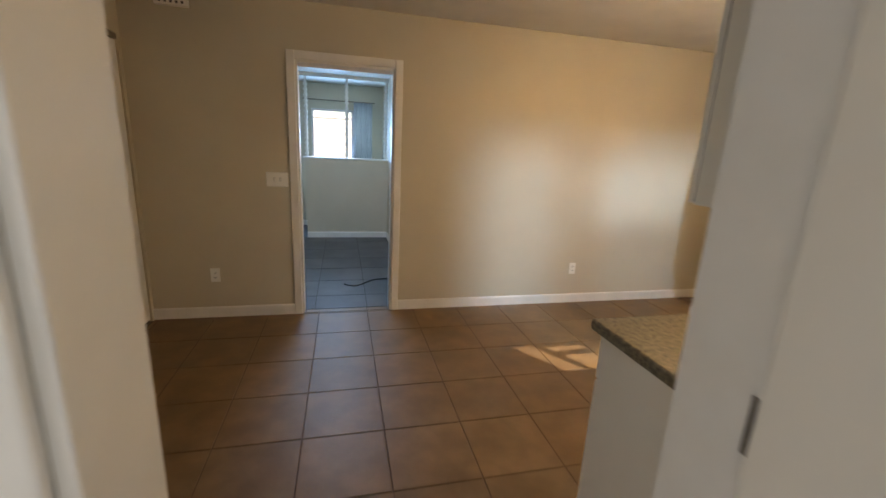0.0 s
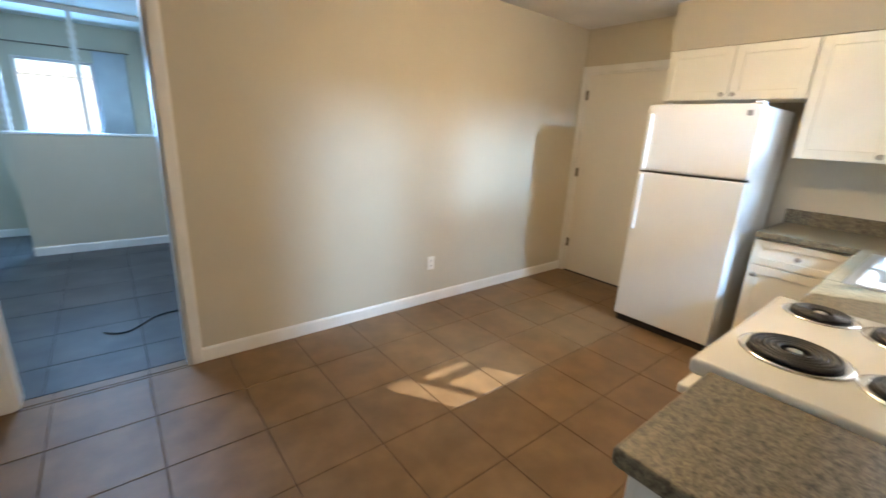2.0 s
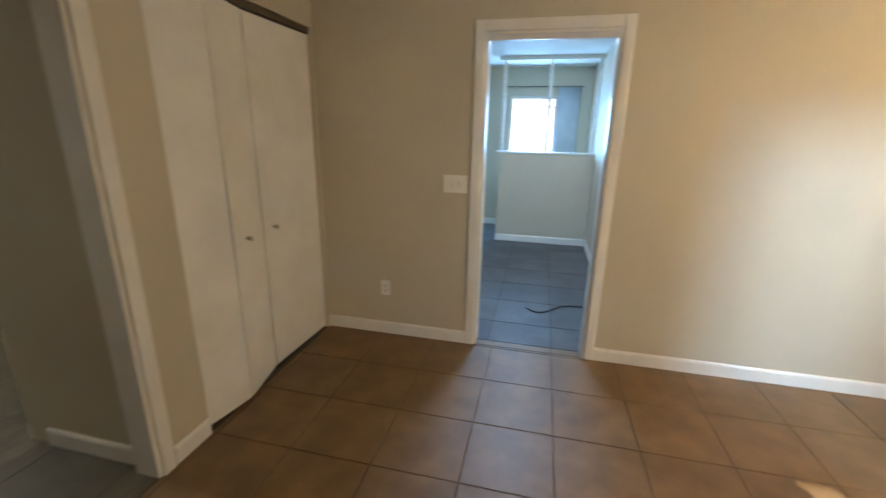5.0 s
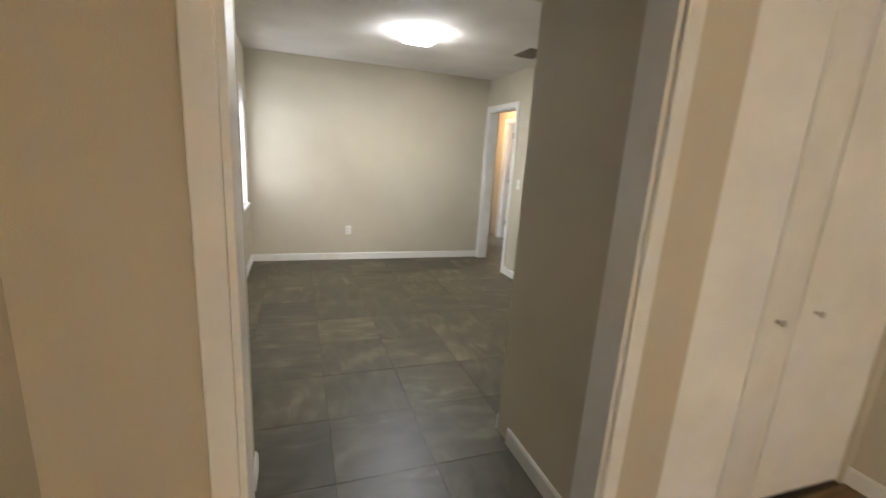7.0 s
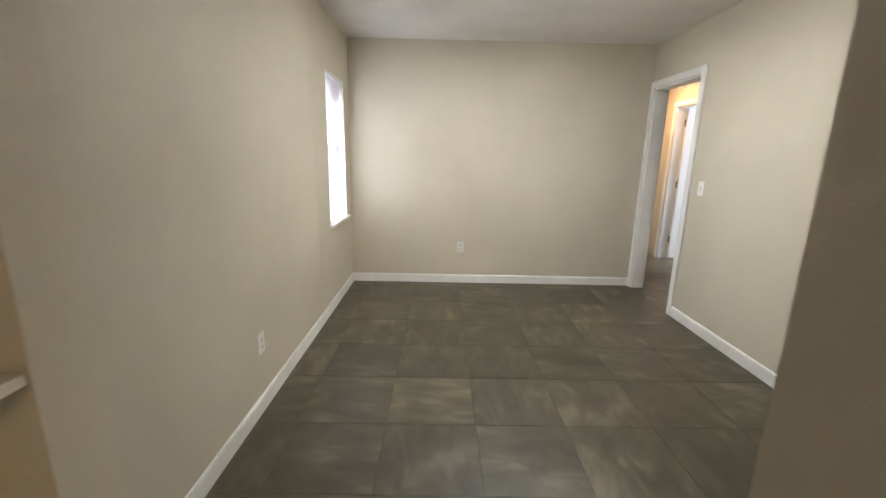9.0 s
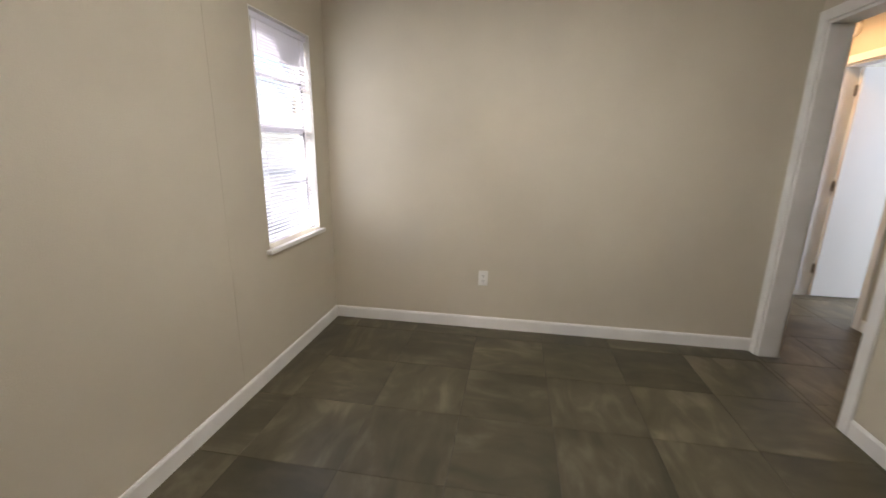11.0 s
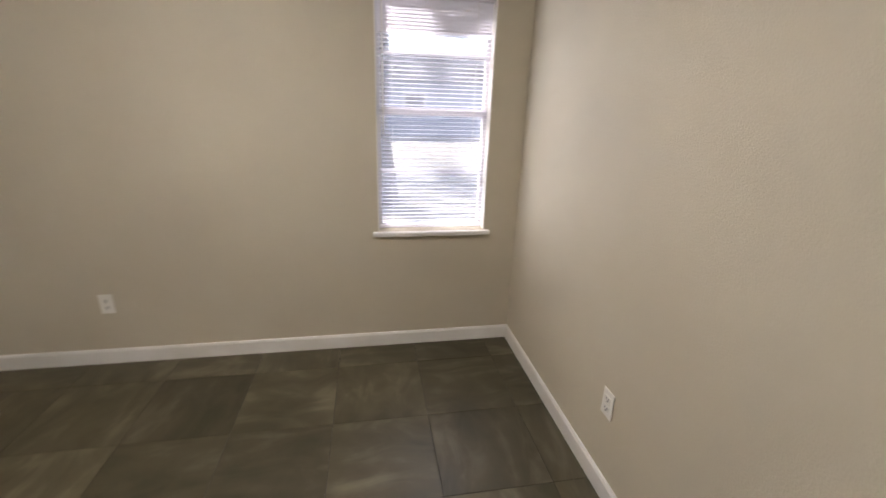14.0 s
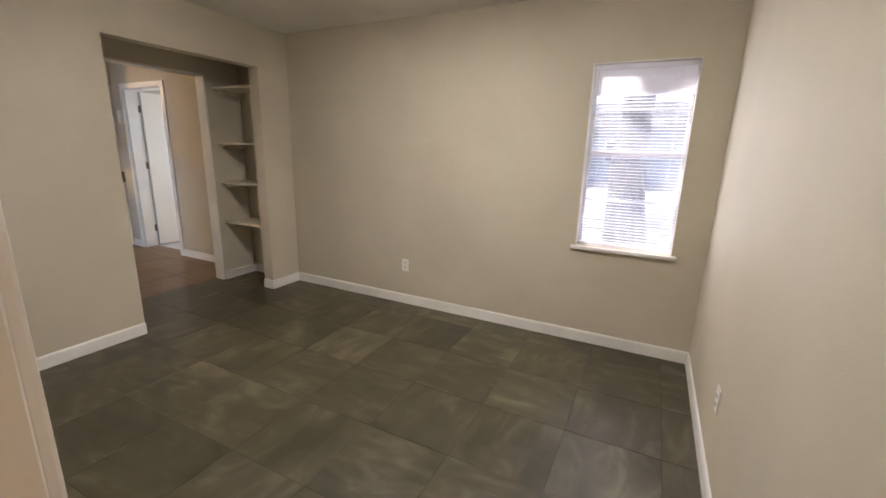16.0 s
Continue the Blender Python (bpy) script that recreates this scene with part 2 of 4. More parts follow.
    bp.inputs["Strength"].default_value, bp.inputs["Distance"].default_value = 0.25, 0.002
    l.new(a.outputs["Fac"], bp.inputs["Height"])
    l.new(bp.outputs[0], b.inputs["Normal"])
    return m


SLATE = streaked()


def glass():
    m = bpy.data.materials.new("window_glass")
    m.use_nodes = True
    b = m.node_tree.nodes["Principled BSDF"]
    b.inputs["Transmission Weight"].default_value, b.inputs["Roughness"].default_value, b.inputs["IOR"].default_value = 1.0, 0.0, 1.02
    b.inputs["Base Color"].default_value = (0.97, 0.98, 1, 1)
    return m


GLASS = glass()


def screen():
    m = bpy.data.materials.new("insect_screen_haze")
    m.use_nodes = True
    n, l = m.node_tree.nodes, m.node_tree.links
    mix, tr, df = n.new("ShaderNodeMixShader"), n.new("ShaderNodeBsdfTransparent"), n.new("ShaderNodeBsdfDiffuse")
    # The pale blue diffuse share paints the window's hazy glare onto the screen.
    mix.inputs[0].default_value = 0.26
    df.inputs[0].default_value = (0.66, 0.70, 0.80, 1)
    l.new(tr.outputs[0], mix.inputs[1])
    l.new(df.outputs[0], mix.inputs[2])
    l.new(mix.outputs[0], n["Material Output"].inputs["Surface"])
    return m


SCREEN = screen()


# ---------- mesh helpers ----------
def bx(bm, x0, x1, y0, y1, z0, z1, bevel=0.0, seg=1):
    m = Matrix.Translation(((x0 + x1) / 2, (y0 + y1) / 2, (z0 + z1) / 2)) @ Matrix.Diagonal((abs(x1 - x0), abs(y1 - y0), abs(z1 - z0), 1))
    r = bmesh.ops.create_cube(bm, size=1, matrix=m)
    if bevel:
        edges = list({e for v in r["verts"] for e in v.link_edges})
        bmesh.ops.bevel(bm, geom=edges, offset=bevel, segments=seg, affect="EDGES", profile=0.5)
    return bm


def box(*a, **k):
    return bx(bmesh.new(), *a, **k)


def tube(p, q, r1, r2=None, seg=16, bm=None):
    bm = bm or bmesh.new()
    p, q = Vector(p), Vector(q)
    m = Matrix.Translation((p + q) / 2) @ (q - p).to_track_quat("Z", "Y").to_matrix().to_4x4()
    bmesh.ops.create_cone(bm, cap_ends=True, segments=seg, radius1=r1, radius2=r1 if r2 is None else r2, depth=(q - p).length, matrix=m)
    return bm


def ring(c, axis, R, r, bm=None, n=28, k=8):
    """A torus round axis at c."""
    bm = bm or bmesh.new()
    q = Vector(axis).to_track_quat("Z", "Y").to_matrix().to_4x4()
    m = Matrix.Translation(c) @ q
    vs = [[bm.verts.new(m @ Vector(((R + r * math.cos(b)) * math.cos(a), (R + r * math.cos(b)) * math.sin(a), r * math.sin(b))))
           for b in (2 * math.pi * j / k for j in range(k))] for a in (2 * math.pi * i / n for i in range(n))]
    for i in range(n):
        for j in range(k):
            bm.faces.new((vs[i][j], vs[(i + 1) % n][j], vs[(i + 1) % n][(j + 1) % k], vs[i][(j + 1) % k]))
    return bm


def lathe(c, axis, prof, n=24, bm=None):
    """A turned shape: prof is (radius, height) along axis from c."""
    bm = bm or bmesh.new()
    m = Matrix.Translation(c) @ Vector(axis).to_track_quat("Z", "Y").to_matrix().to_4x4()
    rows = [[bm.verts.new(m @ Vector((r * math.cos(2 * math.pi * i / n), r * math.sin(2 * math.pi * i / n), h))) for i in range(n)] for r, h in prof]
    for a, b in zip(rows, rows[1:]):
        for i in range(n):
            bm.faces.new((a[i], a[(i + 1) % n], b[(i + 1) % n], b[i]))
    bm.faces.new(rows[0][::-1])
    bm.faces.new(rows[-1])
    return bm


def prism(pts, axis, a, b, bm=None):
    """A profile of (u, v) points swept along x ('x': u=y, v=z) or along y ('y': u=x, v=z)."""
    bm = bm or bmesh.new()
    f = (lambda s, u, v: (s, u, v)) if axis == "x" else (lambda s, u, v: (u, s, v)) if axis == "y" else (lambda s, u, v: (u, v, s))
    r0 = [bm.verts.new(f(a, u, v)) for u, v in pts]
    r1 = [bm.verts.new(f(b, u, v)) for u, v in pts]
    n = len(pts)
    for i in range(n):
        bm.faces.new((r0[i], r0[(i + 1) % n], r1[(i + 1) % n], r1[i]))
    bm.faces.new(r0[::-1])
    bm.faces.new(r1)
    bmesh.ops.recalc_face_normals(bm, faces=bm.faces)
    return bm


def thing(name, base, label="", category="", group="", kind=""):
    ob = new(name)
    ob.empty_display_size = 0.1
    ob.location = base
    return tagged(ob, label, category, group, kind)


def top_of(ob):
    p = Vector(ob.location)
    while ob.parent:
        ob = ob.parent
        p += Vector(ob.location)
    return p


def part(name, bm, material, parent=None, label="", smooth=False):
    """One mesh object from a bmesh in world places, under parent."""
    me = bpy.data.meshes.new(name)
    if parent:
        bmesh.ops.translate(bm, verts=bm.verts, vec=-top_of(parent))
    bm.to_mesh(me)
    bm.free()
    me.materials.append(material)
    if smooth:
        me.polygons.foreach_set("use_smooth", [True] * len(me.polygons))
    ob = new(name, me)
    if parent:
        ob.parent = parent
    if label:
        ob["label"] = label
    return ob


def solid(name, bm, material, label="", category="", kind="structure", group=""):
    return tagged(part(name, bm, material), label, category, group, kind)


# ---------- structure ----------
H = 2.44


def wall(name, axis, a0, a1, t0, t1, openings=(), top=H, material=None, label="greige painted plaster wall, lightly textured"):
    """A wall along axis from a0 to a1, t0 to t1 thick, with openings (from, to, bottom, top)."""
    bm = bmesh.new()

    def piece(u0, u1, z0, z1):
        if u1 - u0 > 1e-4 and z1 - z0 > 1e-4:
            bx(bm, *((u0, u1, t0, t1) if axis == "x" else (t0, t1, u0, u1)), z0, z1)
    at = a0
    for u0, u1, z0, z1 in sorted(openings):
        piece(at, u0, -0.06, top)
        piece(u0, u1, -0.06, z0)
        piece(u0, u1, z1, top)
        at = u1
    piece(at, a1, -0.06, top)
    return solid(name, bm, material or PAINT, label, "wall")


KE, KW, KN, BW, BE, BN, BS = 4.10, -1.40, 3.01, -5.855, -2.19, 2.99, -0.022
D0, SINKWIN, BWIN = (-0.166, 0.632), (2.66, 3.29, 1.08, 2.0), (-5.655, -5.02, 0.752, 2.004)
wall("wall_kitchen_north", "x", BE + 0.12, KE + 0.12, KN, KN + 0.12, [(-0.27, 0.487, -0.02, 2.04)])
wall("wall_kitchen_east", "y", -0.15, KN, KE, KE + 0.12, [(2.14, 2.95, -0.02, 2.04)])
wall("wall_kitchen_south", "x", -1.40, KE, -0.15, 0.0, [(*D0, -0.02, 2.05), SINKWIN])
wall("wall_kitchen_west", "y", 0.0, KN, KW - 0.12, KW, [(0.375, 1.49, -0.02, 2.05), (1.77, 2.97, -0.02, 2.09)])
wall("wall_passage_north", "x", BE + 0.12, KW - 0.12, 1.52, 1.615)
wall("wall_bedroom_south", "x", BW - 0.12, -1.40, -0.175, BS, [BWIN])
wall("wall_bedroom_west", "y", BS, BN + 0.12, BW - 0.12, BW)
wall("wall_bedroom_north", "x", BW, BE + 0.12, BN, BN + 0.12, [(-5.785, -5.035, -0.02, 2.03)])
wall("wall_bedroom_east", "y", BS, BN, BE, BE + 0.12, [(0.32, 1.52, -0.02, 2.09)])
wall("wall_hall_south", "x", -8.42, BW - 0.12, BN, BN + 0.12)
wall("wall_hall_north", "x", -8.42, -2.7, 4.0, 4.12, [(-7.2, -6.43, -0.02, 2.03)])
wall("wall_hall_west", "y", BN, 7.1, -8.54, -8.42)
wall("wall_hall_east", "y", BN + 0.12, 7.1, -2.72, -2.60)
wall("wall_back_room_north", "x", -8.42, -2.72, 7.1, 7.22)
# Unseen walls added behind the back door to keep sun off the kitchen floor.
wall("unseen_utility_wall_east", "y", -2.5, -0.151, 1.30, 1.42)
wall("unseen_utility_wall_west", "y", -2.5, -0.151, -1.12, -1.0, [(-1.8, -0.8, 1.0, 2.0)])
wall("unseen_utility_wall_south", "x", -1.12, 1.42, -2.62, -2.5, [(-0.1, 0.9, 1.0, 2.0)])
wall("wall_far_east", "y", KN + 0.12, 7.1, 0.76, 0.88, top=2.40)
wall("wall_far_north", "x", -2.6, 0.88, 7.1, 7.24, [(-0.43, 0.56, 1.17, 1.99)], top=2.40)
solid("half_wall", box(-0.46, 0.758, 6.05, 6.17, -0.05, 1.20), PAINT, "painted half wall dividing the far room", "half wall")


def slab(name, x0, x1, y0, y1, z0, z1, material, label, category):
    return solid(name, box(x0, x1, y0, y1, z0, z1), material, label, category)


slab("ceiling_kitchen", -2.05, KE + 0.12, 0.0, KN + 0.12, H, H + 0.12, CEIL, "off-white textured kitchen ceiling", "ceiling")
slab("ceiling_bedroom", BW - 0.12, -2.052, BS, BN, H, H + 0.12, CEIL, "off-white sprayed-texture ceiling", "ceiling")
# Closes the added utility room against the sun.
slab("unseen_utility_ceiling", -1.12, 1.42, -2.62, -0.151, H, H + 0.1, CEIL, "off-white ceiling added over the unseen utility room to block sun", "ceiling")
slab("ceiling_hall", -8.54, -2.60, BN + 0.002, 7.2, H, H + 0.12, CEIL, "off-white textured hall ceiling", "ceiling")
slab("ceiling_far_room", -2.6, 0.88, KN + 0.122, 7.24, 2.40, 2.54, CEIL, "off-white textured ceiling of far room", "ceiling")
slab("roof", -9.0, 5.0, -0.75, 7.6, 2.60, 2.75, ROOFM, "low shingled roof slab with eaves", "roof")
# Added eave, its depth set to cut the top strip of the floor's sun patch.
slab("sun_cut_eave", 1.43, 4.9, -0.70, -0.152, 2.28, 2.42, ROOFM, "low unseen eave added over kitchen window to trim the sun patch", "roof")
slab("floor_kitchen_bed", KW, KE, -0.15, KN + 0.075, -0.06, -0.004, GROUT, "dark grout bed of kitchen tile floor", "floor")
slab("floor_bedroom_bed", BW, KW, BS, BN, -0.06, -0.0025, GROUT_B, "dark seams of slate-look vinyl floor", "floor")
slab("floor_hall_bed", -8.42, -2.72, BN, 7.1, -0.06, -0.0025, GROUT_B, "dark seams of hall floor", "floor")
slab("floor_far_bed", -2.6, 0.76, KN + 0.075, 7.1, -0.06, -0.004, GROUT_B, "dark seams of far room floor", "floor")
slab("ground", -400, 400, -400, 400, -0.5, -0.12, YARD, "leaf-littered sandy yard in sunlight", "ground")
slab("floor_utility", -1.0, 1.3, -2.5, -0.151, -0.1, -0.004, STUCCO, "pale concrete utility room floor", "floor")

# baseboards

def baseboard(axis, a0, a1, face, side):
    """Along axis from a0 to a1 on a wall face; side is the way the room lies."""
    t, h = 0.014, 0.088
    pts = [(face, -0.004), (face + side * t, -0.004), (face + side * t, h - 0.012), (face + side * (t - 0.006), h), (face, h)]
    return solid("baseboard", prism(pts, axis, a0, a1), TRIM, "white painted wooden baseboard along the wall", "baseboard", group="baseboards")


baseboard("x", KW, -0.33, KN, -1)
baseboard("x", 0.55, KE, KN, -1)
baseboard("y", 1.56, 1.765, KW, 1)
baseboard("y", 0.014, 0.312, KW, 1)
baseboard("x", KW + 0.014, D0[0] - 0.065, 0.0, 1)
baseboard("x", D0[1] + 0.065, 0.89, 0.0, 1)
baseboard("x", BW, -2.17, BS, 1)
baseboard("y", BS + 0.014, BN, BW, 1)
baseboard("x", -4.972, BE, BN, -1)
baseboard("y", BS + 0.014, 0.32, BE, -1)
baseboard("y", 1.52, BN - 0.014, BE, -1)
baseboard("x", BE + 0.12, KW - 0.12, 1.52, -1)
baseboard("x", BE - 0.014, BE + 0.12, 0.32, 1)
baseboard("x", BE + 0.12, KW - 0.12, BS, 1)
baseboard("y", BS + 0.014, 0.36, KW - 0.12, -1)
baseboard("y", KN + 0.12, 6.05, 0.76, -1)
baseboard("x", -0.46, 0.746, 6.05, -1)
baseboard("x", -2.6, 0.76, 7.1, -1)
baseboard("x", -6.36, -2.72, 4.0, -1)


def casing(ob, axis, a0, a1, z1, face, side, w=0.062, legs=(True, True), z0=-0.004):
    """Casing of an opening a0 to a1, head at z1, on a wall face."""
    t = 0.018
    f0, f1 = sorted((face + side * 0.0005, face + side * t))

    def b(u0, u1, v0, v1):
        return box(*((u0, u1, f0, f1) if axis == "x" else (f0, f1, u0, u1)), v0, v1, bevel=0.005, seg=2)
    if legs[0]:
        part("casing", b(a0 - w, a0, z0, z1 + w), TRIM, ob)
    if legs[1]:
        part("casing", b(a1, a1 + w, z0, z1 + w), TRIM, ob)
    part("head_casing", b(a0 + 0.001, a1 - 0.001, z1, z1 + w), TRIM, ob)


def jamb(ob, axis, a0, a1, z1, f0, f1):
    t = 0.016

    def b(u0, u1, v0, v1):
        return box(*((u0, u1, f0, f1) if axis == "x" else (f0, f1, u0, u1)), v0, v1, bevel=0.002)
    part("jamb", b(a0 - 0.002, a0 + t, -0.004, z1), TRIM, ob)
    part("jamb", b(a1 - t, a1 + 0.002, -0.004, z1), TRIM, ob)
    part("head_jamb", b(a0 + t, a1 - t, z1 - t, z1 + 0.002), TRIM, ob)


def doorway(name, axis, a0, a1, z1, f0, f1, sides, label, **k):
    c = (a0 + a1) / 2
    ob = thing(name, (c, f0, 0) if axis == "x" else (f0, c, 0), label, "doorway", kind="structure")
    for s in sides:
        casing(ob, axis, a0, a1, z1, f0 if s < 0 else f1, s, **k)
    jamb(ob, axis, a0, a1, z1, f0 - 0.001, f1 + 0.001)
    return ob


doorway("door_1", "x", -0.27, 0.487, 2.04, KN, KN + 0.12, (-1, 1), "white-cased open doorway to the far room")
part("head_track", box(-0.252, 0.469, KN - 0.004, KN + 0.03, 1.990, 2.0235, bevel=0.003), SASH, bpy.data.objects["door_1"], "grey metal track under the door head")
doorway("door_2", "y", 0.375, 1.49, 2.05, KW - 0.12, KW, (1,), "wide white-cased opening to the shelved passage")
back = doorway("door_3", "x", *D0, 2.05, -0.15, 0.0, (-1, 1), "white-painted back door frame with hinges")
doorway("door_4", "x", -5.785, -5.035, 2.03, BN, BN + 0.12, (-1, 1), "white-cased open bedroom doorway")
doorway("door_5", "x", -7.2, -6.43, 2.03, 4.0, 4.12, (-1, 1), "white-cased hall doorway")
east = doorway("door_6", "y", 2.14, 2.95, 2.04, KE, KE + 0.12, (-1,), "white-cased door frame beside the fridge")


def hinge(parent, x, y, z, lx=0.0, ly=0.0):
    h = part("hinge", tube((x, y, z - 0.045), (x, y, z + 0.045), 0.007, seg=10), HINGE, parent, "dark metal butt hinge")
    if lx or ly:
        part("hinge_leaf", box(x - 0.002 - abs(lx), x + 0.002 + abs(lx), y - 0.002 - abs(ly), y + 0.002 + abs(ly), z - 0.044, z + 0.044), HINGE, h)


def knob(parent, x, y, z, ax, material=NICKEL, s=1.0):
    prof = [(0.011 * s, 0), (0.007 * s, 0.004 * s), (0.0055 * s, 0.014 * s), (0.013 * s, 0.020 * s), (0.016 * s, 0.026 * s), (0.012 * s, 0.031 * s)]
    part("knob", lathe((x, y, z), ax, prof, 16), material, parent, "small round metal knob", True)


# door leaves
leaf = thing("east_door", (KE + 0.03, 2.545, 0), "closed plain off-white slab door beside the fridge", "door")
part("leaf", box(KE + 0.004, KE + 0.042, 2.158, 2.932, 0.012, 2.022, bevel=0.003), DOORW, leaf)
for z in (0.324, 1.078, 1.835):
    hinge(leaf, KE - 0.004, 2.936, z, 0, 0.016)
# Dark strip standing in for the shade under the door.
part("threshold_shade", box(KE + 0.002, KE + 0.06, 2.157, 2.933, -0.003, 0.010), DARK, leaf)

leaf = thing("back_door", (D0[1], -0.55, 0), "open white slab back door on dark hinges", "door")
part("leaf", box(D0[1] - 0.055, D0[1] - 0.016, -0.93, -0.16, 0.015, 2.03, bevel=0.003), DOORW, leaf)
for z in (0.25, 1.10, 1.82):
    hinge(leaf, D0[1] - 0.020, -0.150, z, 0, 0.018)
part("door_knob", lathe((D0[1] - 0.055, -0.86, 0.95), (-1, 0, 0), [(0.03, 0), (0.03, 0.006), (0.011, 0.01), (0.011, 0.035), (0.027, 0.045), (0.027, 0.065), (0.012, 0.072)]), NICKEL, leaf, "", True)

leaf = thing("hall_door", (-7.18, 4.5, 0), "open white slab door with three bronze hinges", "door")
part("leaf", box(-7.182, -7.145, 4.125, 4.885, 0.012, 2.01, bevel=0.003), DOORW, leaf)
for z in (0.27, 1.03, 1.83):
    hinge(leaf, -7.176, 4.115, z, 0.016, 0.0)
leaf = thing("hall_end_door", (-8.40, 3.55, 0), "closed white hall door with black knob", "door")
part("leaf", box(-8.418, -8.39, 3.15, 3.92, 0.012, 2.02, bevel=0.003), DOORW, leaf)
part("door_knob", lathe((-8.39, 3.22, 0.95), (1, 0, 0), [(0.03, 0), (0.03, 0.006), (0.011, 0.01), (0.011, 0.03), (0.027, 0.045), (0.02, 0.065)]), DARK, leaf, "black round knob", True)

# bifold closet
closet = thing("bifold_closet_doors", (KW - 0.03, 2.37, 0), "cream bifold closet doors slightly folded, small knobs", "closet door")


def fold(y0, x0, y1, x1, knob_at=None):
    a, b = Vector((x0, y0, 0)), Vector((x1, y1, 0))
    d = (b - a).normalized()
    nrm = Vector((-d.y, d.x, 0))
    if nrm.x > 0:
        nrm = -nrm
    pts = [a + d * 0.0035, b - d * 0.0035, b - d * 0.0035 + nrm * 0.03, a + d * 0.0035 + nrm * 0.03]
    bm = prism([(p.x, p.y) for p in pts], "z", 0.02, 2.045)
    ob = part("panel", bm, TRIM, closet)
    if knob_at is not None:
        p = a + d * knob_at
        knob(ob, p.x + 0.001, p.y, 0.905, (1, 0, 0), NICKEL, 0.9)


fold(2.965, KW - 0.012, 2.37, KW - 0.030, 0.50)
fold(2.366, KW - 0.030, 2.05, KW + 0.035, 0.19)
fold(2.046, KW + 0.035, 1.775, KW - 0.018)
part("track", box(KW - 0.05, KW - 0.004, 1.772, 2.968, 2.052, 2.085), HINGE, closet, "dark metal top track")
# Dark strip for the shade below the closet panels.
part("floor_shade", box(KW - 0.06, KW - 0.02, 1.772, 2.968, -0.002, 0.004), DARK, closet)


# ---------- windows ----------
def slider(name, x0, x1, z0, z1, yo, yi, label, inner, muntins=True, sill=True, mullion=None):
    """A single-hung window in a wall from yo (outside) to yi (inside); inner is +1 where the room lies to +y."""
    ob = thing(name, ((x0 + x1) / 2, (yo + yi) / 2, z0), label, "window", kind="structure")
    y = yo + inner * 0.05
    t = 0.028
    lo, hi = sorted((y, y + inner * 0.03))
    part("window_frame", box(x0, x0 + t, lo, hi, z0, z1), SASH, ob)
    part("window_frame", box(x1 - t, x1, lo, hi, z0, z1), SASH, ob)
    part("window_frame", box(x0 + t, x1 - t, lo, hi, z0, z0 + t), SASH, ob)
    part("window_frame", box(x0 + t, x1 - t, lo, hi, z1 - t, z1), SASH, ob)
    mid = (z0 + z1) / 2 + 0.04
    if mullion is None:
        part("meeting_rail", box(x0 + t, x1 - t, lo - 0.004, hi + 0.008, mid - 0.022, mid + 0.022, bevel=0.003), SASH, ob)
    else:
        part("mullion", box(mullion - 0.022, mullion + 0.022, lo - 0.004, hi + 0.008, z0 + t, z1 - t, bevel=0.003), SASH, ob)
    if muntins:
        for z in ((z0 + mid) / 2, (z1 + mid) / 2):
            part("muntin", box(x0 + t, x1 - t, lo + 0.004, hi - 0.004, z - 0.009, z + 0.009), SASH, ob)
    if mullion is None:
        panes = [(x0 + t, x1 - t, z0 + t, mid - 0.022), (x0 + t, x1 - t, mid + 0.022, z1 - t)]
    else:
        panes = [(x0 + t, mullion - 0.022, z0 + t, z1 - t), (mullion + 0.022, x1 - t, z0 + t, z1 - t)]
    for u0, u1, a, b in panes:
        p = part("pane", box(u0, u1, (lo + hi) / 2 - 0.002, (lo + hi) / 2 + 0.002, a, b), GLASS, ob)
        p.visible_shadow = False
    if sill:
        a, b = sorted((y + inner * 0.03, yi + inner * 0.03))
        part("window_sill", box(x0 - 0.03, x1 + 0.03, a, b, z0 - 0.028, z0 - 0.001, bevel=0.006, seg=2), TRIM, ob, "white painted sill board")
        a, b = sorted((y + inner * 0.031, yi - inner * 0.001))
        part("reveal", box(x0 - 0.001, x0 + 0.006, a, b, z0, z1), TRIM, ob)
        part("reveal", box(x1 - 0.006, x1 + 0.001, a, b, z0, z1), TRIM, ob)
        part("reveal", box(x0 + 0.006, x1 - 0.006, a, b, z1 - 0.006, z1 + 0.001), TRIM, ob)
    return ob


w1 = slider("window_1", *BWIN, -0.175, BS, "single-hung bedroom window with muntins and sill", 1)
part("insect_screen_haze", box(BWIN[0] + 0.01, BWIN[1] - 0.01, -0.158, -0.157, BWIN[2] + 0.01, BWIN[3] - 0.01), SCREEN, w1, "fine insect screen, window glare put in as a pale bluish veil").visible_shadow = False
w2 = slider("window_2", *SINKWIN, -0.15, 0.0, "kitchen sliding window over the sink with white sill", 1, False, mullion=2.90)
# Two bars added across the right pane to split the floor's sun patch into bands.
for z, h in ((1.683, 0.027), (1.79, 0.024)):
    part("sun_band_bar", box(2.9225, 3.2615, -0.094, -0.074, z - h, z + h, bevel=0.003), SASH, w2)
slider("window_3", -0.43, 0.56, 1.17, 1.99, 7.24, 7.1, "bright sliding window of the far room", -1, False, mullion=0.25)

blind = thing("venetian_blind", (-5.338, -0.055, 1.99), "white aluminium venetian blind lowered over the bedroom window", "blind")
part("headrail", box(-5.645, -5.03, -0.078, -0.042, 1.962, 1.992, bevel=0.003), SLAT, blind)
part("bottom_rail", box(-5.64, -5.035, -0.074, -0.046, 0.768, 0.782, bevel=0.003), SLAT, blind)
z, k = 1.948, 0
